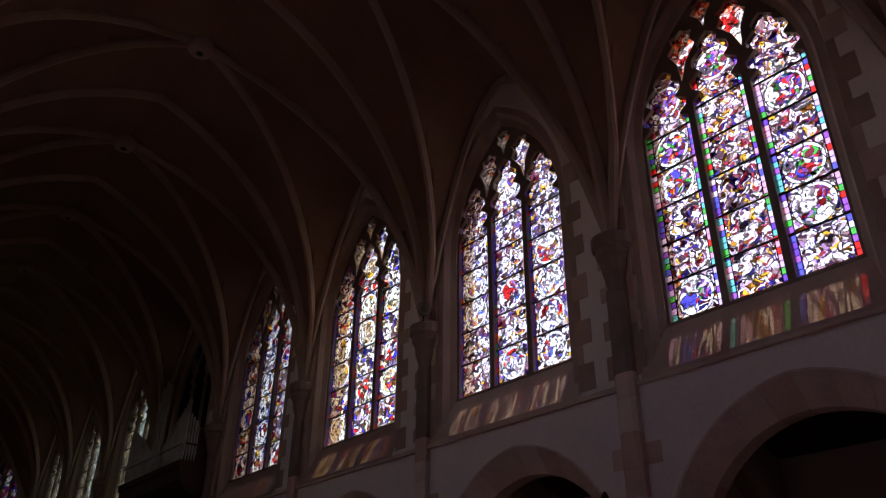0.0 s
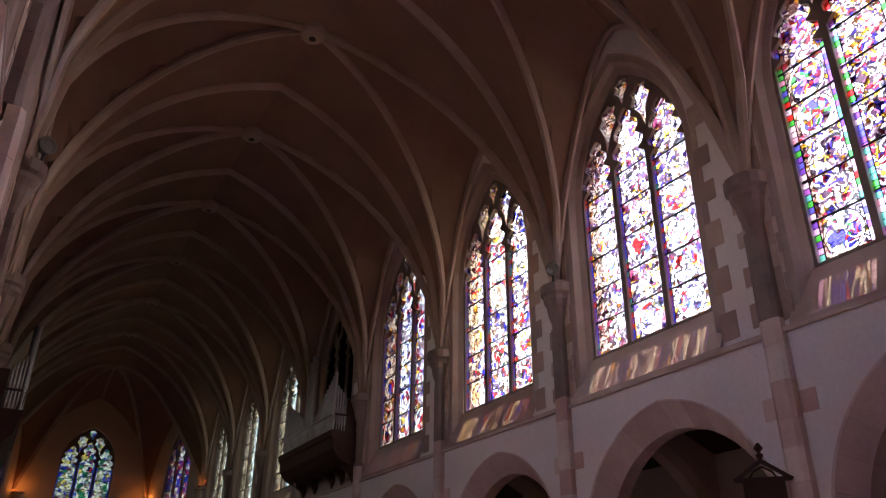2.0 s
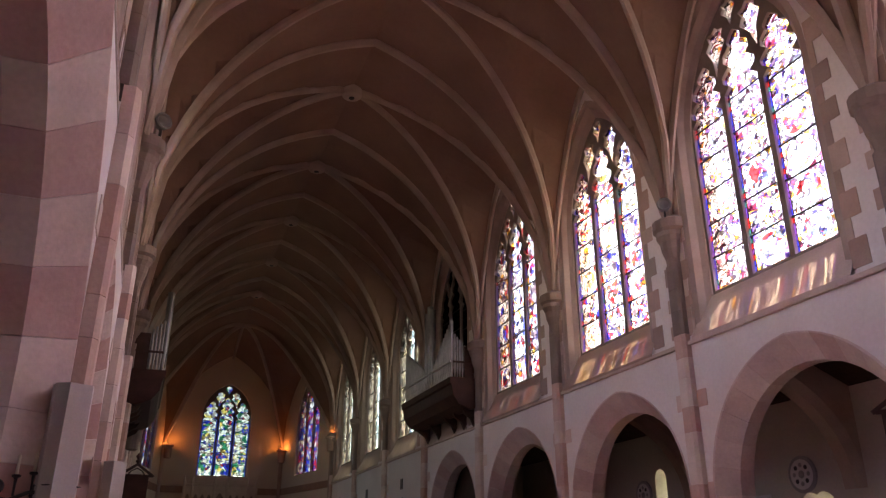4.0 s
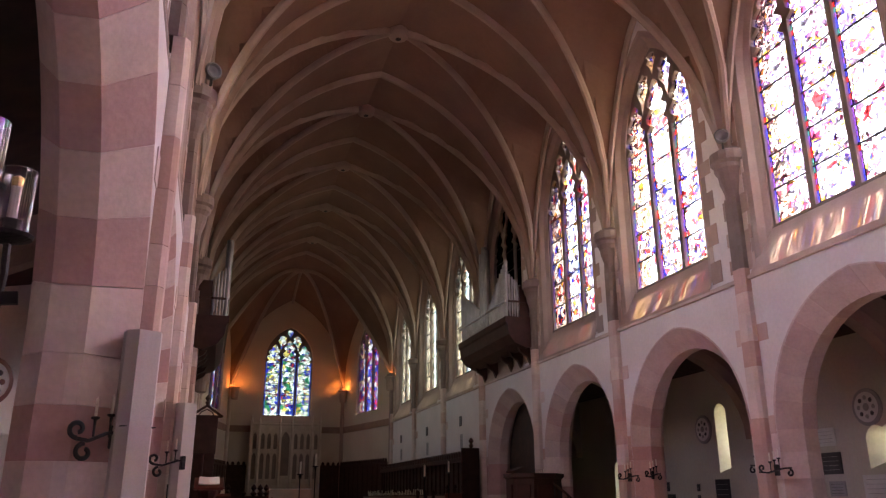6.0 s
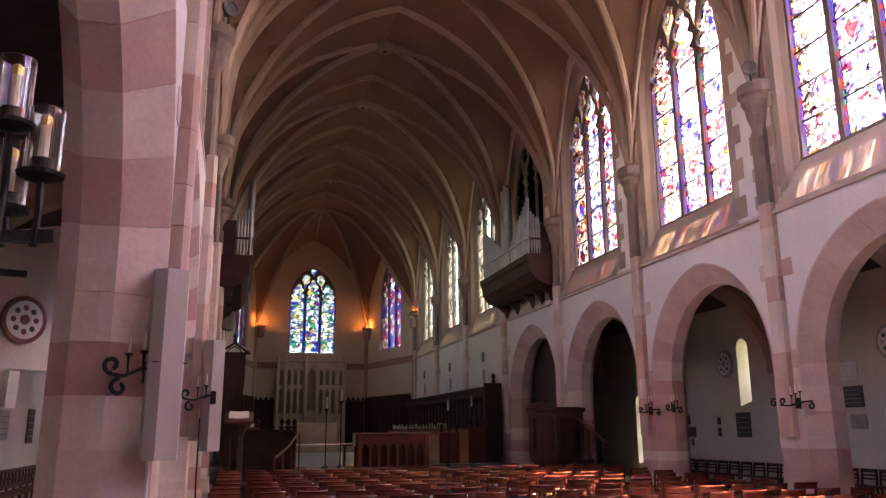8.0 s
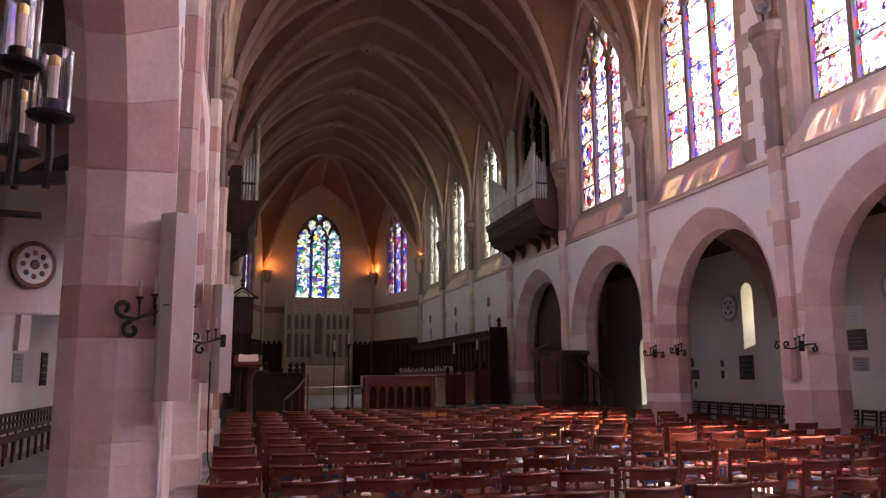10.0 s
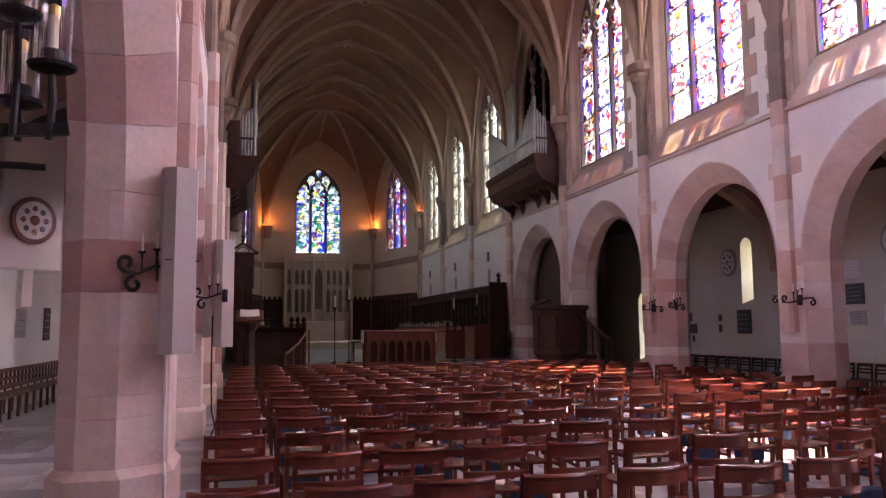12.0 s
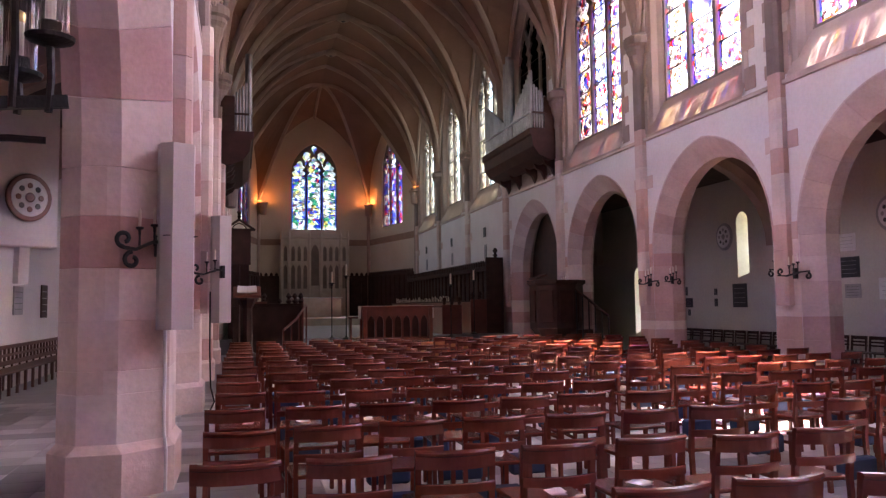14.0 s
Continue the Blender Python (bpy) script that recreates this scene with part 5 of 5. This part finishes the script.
# ---- dark seats and stair rail on the north of the chancel step ----
ob = thing("clergy_desk", "dark oak clergy desk with carved finials", "desk", at=(0.6, 27.0, 0))
part("front", boxed(-1.0, 1.3, -0.05, 0.05, 0, 1.7, bevel=0.02), DARKWOOD, ob)
part("end_panel", boxed(1.24, 1.34, -0.05, 1.0, 0, 1.95, bevel=0.02), REDWOOD, ob)
part("top", boxed(-1.0, 1.3, -0.2, 0.2, 1.7, 1.76, bevel=0.01), DARKWOOD, ob)
for x in (0.85, 1.05, 1.25):
    part("finial", lathe(bmesh.new(), [(0.04, 0), (0.10, 0.08), (0.03, 0.15), (0.10, 0.24), (0.02, 0.36)], (x, 0, 1.76), 8), DARKWOOD, ob)
rail = thing("handrail", "red-brown wooden handrail beside the chancel steps", "handrail", at=(1.45, 25.0, 0))
part("rail", sweep(bmesh.new(), [(-0.35, -1.2, 0.95), (0.1, 0.0, 1.25), (0.55, 1.6, 1.7)], round_profile(0.035, 6)), REDWOOD, rail)
for f in (0.0, 0.33, 0.66, 1.0):
    x, y = -0.35 + 0.9 * f, -1.2 + 2.8 * f
    part("post", boxed(x - 0.025, x + 0.025, y - 0.025, y + 0.025, 0, 0.95 + 0.72 * f), REDWOOD, rail)

# ---- pulpit with its stair ----
pul = thing("pulpit", "panelled red mahogany pulpit with a curved stair", "pulpit", at=(9.35, 22.6, 0))
n = 8
ring = lambda r, z, ph=math.pi / 8: [(r * math.cos(2 * math.pi * i / n + ph), r * math.sin(2 * math.pi * i / n + ph), z) for i in range(n)]
bm = bmesh.new()
vs = grid_faces(bm, [ring(0.42, 0.0), ring(0.42, 0.35), ring(0.78, 0.85), ring(0.82, 0.9), ring(0.82, 2.2), ring(0.9, 2.26), ring(0.9, 2.36), ring(0.7, 2.36), ring(0.7, 1.0)], True)
bm.faces.new(vs[0]), bm.faces.new(vs[-1])
part("tub", bm, DARKWOOD, pul)
for i in range(n):
    a = 2 * math.pi * i / n
    bm = boxed(-0.01, 0.035, -0.22, 0.22, 1.08, 2.05, bevel=0.015)
    bmesh.ops.transform(bm, matrix=Matrix.Translation((0.77 * math.cos(a), 0.77 * math.sin(a), 0)) @ Matrix.Rotation(a, 4, "Z"), verts=bm.verts)
    part("panel", bm, ORGANCASE, pul)
bm = boxed(-0.3, 0.3, -0.2, 0.2, -0.03, 0.03, bevel=0.01)
bmesh.ops.transform(bm, matrix=pose(-0.5, 0.2, 2.48, 20, 0, -90), verts=bm.verts)
part("book_rest", bm, DARKWOOD, pul)
steps = []
for i in range(7):
    x, y, z = 0.55 + 0.1 * i, -0.55 - 0.22 * i, 0.85 - 0.12 * i
    part("stair_tread", boxed(x - 0.35, x + 0.35, y - 0.13, y + 0.13, max(z - 0.85, 0.0), z, bevel=0.01), DARKWOOD, pul)
    for s in (-0.33,):
        part("baluster", boxed(x + s - 0.015, x + s + 0.015, y - 0.015, y + 0.015, z, z + 1.35 - 0.04 * i), IRON, pul)
    steps.append((x - 0.33, y, z + 1.38 - 0.04 * i))
part("stair_rail", sweep(bmesh.new(), steps, [(-0.03, -0.025), (0.03, -0.025), (0.03, 0.025), (-0.03, 0.025)]), DARKWOOD, pul)
# three dark sheets added where the organ arches lie in shade
structure("chamber_shade", boxed(XR + 1.7, XR + 1.76, 26.3, 30.45, 0, 6.0), DARKWOOD, "dark sheet for the shade in the organ chamber", "screen")
structure("arch_shade_west", boxed(XR + 0.88, XR + 0.94, 24.2, 26.29, 0, 6.0), DARKWOOD, "dark sheet for the shade in the organ arch", "screen")
structure("arch_shade_east", boxed(XR + 0.88, XR + 0.94, 26.31, 30.45, 0, 6.0), DARKWOOD, "dark sheet for the shade in the organ arch", "screen")

# ---- wall tablets ----
def tablet(name, label, mat, x, y, z, w, h, sgn, rim=None):
    ob = thing(name, label, "wall tablet", "memorial tablets", (x, y, z))
    a, b = sorted((0.0, -sgn * 0.03))
    part("slab", boxed(a, b, -w / 2, w / 2, -h / 2, h / 2, bevel=0.006), mat, ob)
    for i in range(4):
        zz = h / 2 - h * (i + 1) / 5
        a2, b2 = sorted((-sgn * 0.0305, -sgn * 0.033))
        part("text_line", boxed(a2, b2, -w * 0.38, w * 0.38, zz - h * 0.009, zz + h * 0.009), GREYTABLET if mat is not GREYTABLET else SLATE, ob)
    return ob


XA = XR + AISLE + 0.0
for y, z, w, h, m, lab in ((15.95, 2.44, 0.78, 0.50, SLATE, "dark slate memorial tablet on the aisle wall"), (15.8, 1.86, 0.50, 0.34, GREYTABLET, "grey marble memorial tablet on the aisle wall"), (15.95, 3.05, 0.60, 0.42, WHITETABLET, "white marble memorial tablet on the aisle wall"), (14.6, 1.9, 0.8, 0.5, WHITETABLET, "white marble memorial tablet on the aisle wall"),
                           (23.0, 1.62, 0.62, 0.30, SLATE, "dark slate memorial tablet on the aisle wall"), (23.1, 2.0, 0.24, 0.28, SLATE, "small dark slate tablet on the aisle wall"), (22.9, 1.3, 0.12, 0.2, SLATE, "small dark slate tablet on the aisle wall"), (21.4, 1.95, 0.14, 0.2, SLATE, "small dark slate tablet on the aisle wall"), (21.4, 1.62, 0.14, 0.24, SLATE, "small dark slate tablet on the aisle wall"), (20.2, 1.82, 0.66, 0.70, SLATE, "square dark slate tablet below the aisle window"), (18.5, 1.9, 0.12, 0.7, DARKWOOD, "narrow dark wooden board on the aisle wall"), (12.9, 2.0, 0.12, 0.7, DARKWOOD, "narrow dark wooden board on the aisle wall"),
                           (23.3, 3.2, 0.35, 1.9, GREYTABLET, "tall narrow grey stone tablet on the aisle wall")):
    tablet("wall_tablet", lab, m, XA, y, z, w, h, 1)
for y, z, w, h, m, lab in ((16.9, 1.75, 0.50, 0.6, GREYTABLET, "grey marble memorial tablet on the aisle wall"), (18.9, 1.85, 0.72, 0.62, GREYTABLET, "grey marble memorial tablet on the aisle wall"), (21.2, 1.85, 0.6, 0.8, DARKWOOD, "small dark framed notice on the aisle wall"), (13.4, 2.6, 0.3, 0.5, WHITETABLET, "white marble memorial tablet on the aisle wall")):
    tablet("wall_tablet", lab, m, XL - AISLE, y, z, w, h, -1)


def roundel(x, y, z, rw, rh, sgn, mat, label, turn=0.0):
    ob = thing("roundel", label, "roundel", "roundels on the aisle walls", (x, y, z), turn)
    for nm, k, d, m in (("rim", 1.0, 0.05, mat), ("field", 0.82, 0.058, WHITETABLET)):
        bm = bmesh.new()
        ringy = lambda dd, kk: [(-sgn * dd, rw * kk * math.cos(2 * math.pi * i / 28), rh * kk * math.sin(2 * math.pi * i / 28)) for i in range(28)]
        vs = grid_faces(bm, [ringy(-0.01, k), ringy(d - 0.012, k), ringy(d, k * 0.95)], True)
        bm.faces.new(vs[-1])
        part(nm, bm, m, ob)
    for i in range(8):
        a = 2 * math.pi * i / 8
        bm = lathe(bmesh.new(), [(0.13 * rw, 0.0), (0.10 * rw, 0.012)], (0, 0, 0), 8)
        bmesh.ops.rotate(bm, verts=bm.verts, matrix=Matrix.Rotation(-sgn * math.pi / 2, 3, "Y"))
        bmesh.ops.translate(bm, verts=bm.verts, vec=(-sgn * 0.058, 0.5 * rw * math.cos(a), 0.5 * rh * math.sin(a)))
        part("ornament", bm, SLATE if i % 2 else mat, ob)
    bm = lathe(bmesh.new(), [(0.22 * rw, 0.0), (0.16 * rw, 0.02)], (0, 0, 0), 10)
    bmesh.ops.rotate(bm, verts=bm.verts, matrix=Matrix.Rotation(-sgn * math.pi / 2, 3, "Y"))
    bmesh.ops.translate(bm, verts=bm.verts, vec=(-sgn * 0.058, 0, 0))
    part("ornament", bm, mat, ob)
    return ob


roundel(XA, 20.85, 3.62, 0.40, 0.42, 1, GREYTABLET, "round grey stone roundel beside the aisle window")
roundel(XA, 14.55, 3.62, 0.42, 0.42, 1, GREYTABLET, "round grey stone roundel with a ring of ornament")
panel = structure("respond", boxed(-0.35, 0.0, -0.62, 0.62, -1.0, 3.0, bevel=0.03), PLASTER, "white plastered respond bearing a roundel", "wall")
panel.matrix_world = pose(-4.12, 16.56, 3.85, 0, 0, -48)
roundel(-4.10, 16.5, 3.80, 0.44, 0.46, -1, REDWOOD, "round dark red and white ceramic roundel on a white respond", -48)
part("bracket", sweep(bmesh.new(), [(-0.2, 0, -1.7), (-0.19, 0, -1.35), (-0.175, 0, -1.0)], [(-0.10, -0.10), (0.10, -0.10), (0.10, 0.10), (-0.10, 0.10)], (0, 1, 0)), PLASTER, panel)

# ---- dark panelling round the sanctuary ----
segs = [(Vector((XC - 2.35, 52.9)), Vector((XC - EAST_HALF, 52.9))), (Vector((XC + 2.35, 52.9)), Vector((XC + EAST_HALF, 52.9))), (Vector((XC + EAST_HALF - 0.1, 52.8)), Vector((XR - 0.15, 46.2))), (Vector((XC - EAST_HALF + 0.1, 52.8)), Vector((XL + 0.15, 46.2)))]
for p, q in segs:
    d = (q - p).normalized()
    length = (q - p).length
    ob = thing("panelling", "dark oak panelling with a battlemented top round the sanctuary", "panelling", "sanctuary panelling", (p.x, p.y, 0), math.degrees(math.atan2(d.y, d.x)))
    part("panel", boxed(0, length, -0.05, 0.05, 0, 3.62), DARKWOOD, ob)
    part("rail", boxed(0, length, -0.12, 0.12, 3.62, 3.72, bevel=0.02), DARKWOOD, ob)
    for i in range(int(length / 0.34)):
        bm = bmesh.new()
        x = 0.17 + 0.34 * i
        vs = grid_faces(bm, [[(x - 0.1, yy, 3.72), (x + 0.1, yy, 3.72), (x + 0.1, yy, 3.84), (x, yy, 3.94), (x - 0.1, yy, 3.84)] for yy in (-0.04, 0.04)], True)
        bm.faces.new(vs[0]), bm.faces.new(vs[-1])
        part("cresting", bm, DARKWOOD, ob)
        if i % 2 == 0:
            part("mullion", boxed(x - 0.03, x + 0.03, -0.09, 0.09, 0, 3.62), DARKWOOD, ob)

# ---- aisle window panes ----
for m, half, base, spring, apex in AISLE_WINDOWS:
    half, base, apex = half * 0.66, base + 0.2, apex - 0.10
    num += 1
    bm = pane_mesh(bmesh.new(), arch_line(0, half, base, spring, apex), 0.0, 0.0, 0.3)
    ob = structure(f"window_{num}", bm, GLASS_AISLE, "narrow leaded aisle window of greenish yellow glass", "window")
    ob.matrix_world = pose(XA + 0.52, m, 0)
    for j in range(5):
        z = base + (spring - base) * (j + 0.5) / 5
        part("saddle_bar", boxed(-0.02, 0.0, -half, half, z, z + 0.02), IRON, ob)
    spot = Vector((XA + 1.0, m, (base + apex) / 2))
    daylight("window_light", look(spot, spot - Vector((1, 0, 0))), 2 * half + 0.5, apex - base + 0.4, 1.5 if base > 1 else 0.5)

# ---- small dark openings high on the chancel wall ----
for y in (32.4, 37.9, 43.4):
    tablet("wall_tablet", "small dark square vent in the chancel wall", SLATE, XR, y, 4.8, 0.3, 0.42, 1)
    tablet("wall_tablet", "pale grey shield painted on the chancel wall", GREYTABLET, XR, y - 0.1, 3.95, 0.3, 0.6, 1)

# ---- floor tiles of the north aisle and the passage beside the piers ----
TILE = 0.46
tile = boxed(-TILE / 2 + 0.003, TILE / 2 - 0.003, -TILE / 2 + 0.003, TILE / 2 - 0.003, -0.012, 0.0, bevel=0.002)
tile_mesh = bpy.data.meshes.new("tile")
tile.to_mesh(tile_mesh)
tile.free()
tile_mesh.materials.append(FLOOR)
for i in range(10):
    for j in range(28):
        ob = new("tile", tile_mesh)
        ob.parent = floor
        ob.location = (-4.45 + TILE * i, 3.2 + TILE * j, 0)

# the nave floor below the chairs
verts, faces = [], []
for i in range(23):
    for j in range(46):
        x, y, h = 0.38 + TILE * i, -2.0 + TILE * j, TILE / 2 - 0.003
        n = len(verts)
        verts += [(x - h, y - h, -0.012), (x + h, y - h, -0.012), (x + h, y + h, -0.012), (x - h, y + h, -0.012)]
        verts += [(x - h, y - h, 0.0), (x + h, y - h, 0.0), (x + h, y + h, 0.0), (x - h, y + h, 0.0)]
        faces += [(n + 4, n + 5, n + 6, n + 7), (n, n + 1, n + 5, n + 4), (n + 1, n + 2, n + 6, n + 5), (n + 2, n + 3, n + 7, n + 6), (n + 3, n, n + 4, n + 7)]
sheet = bpy.data.meshes.new("nave_tiles")
sheet.from_pydata(verts, [], faces)
sheet.materials.append(NAVE_TILE)
ob = tagged(new("nave_tiles", sheet), "pale and dark grey marble floor tiles of the nave", kind="stuff")
ob.parent = floor
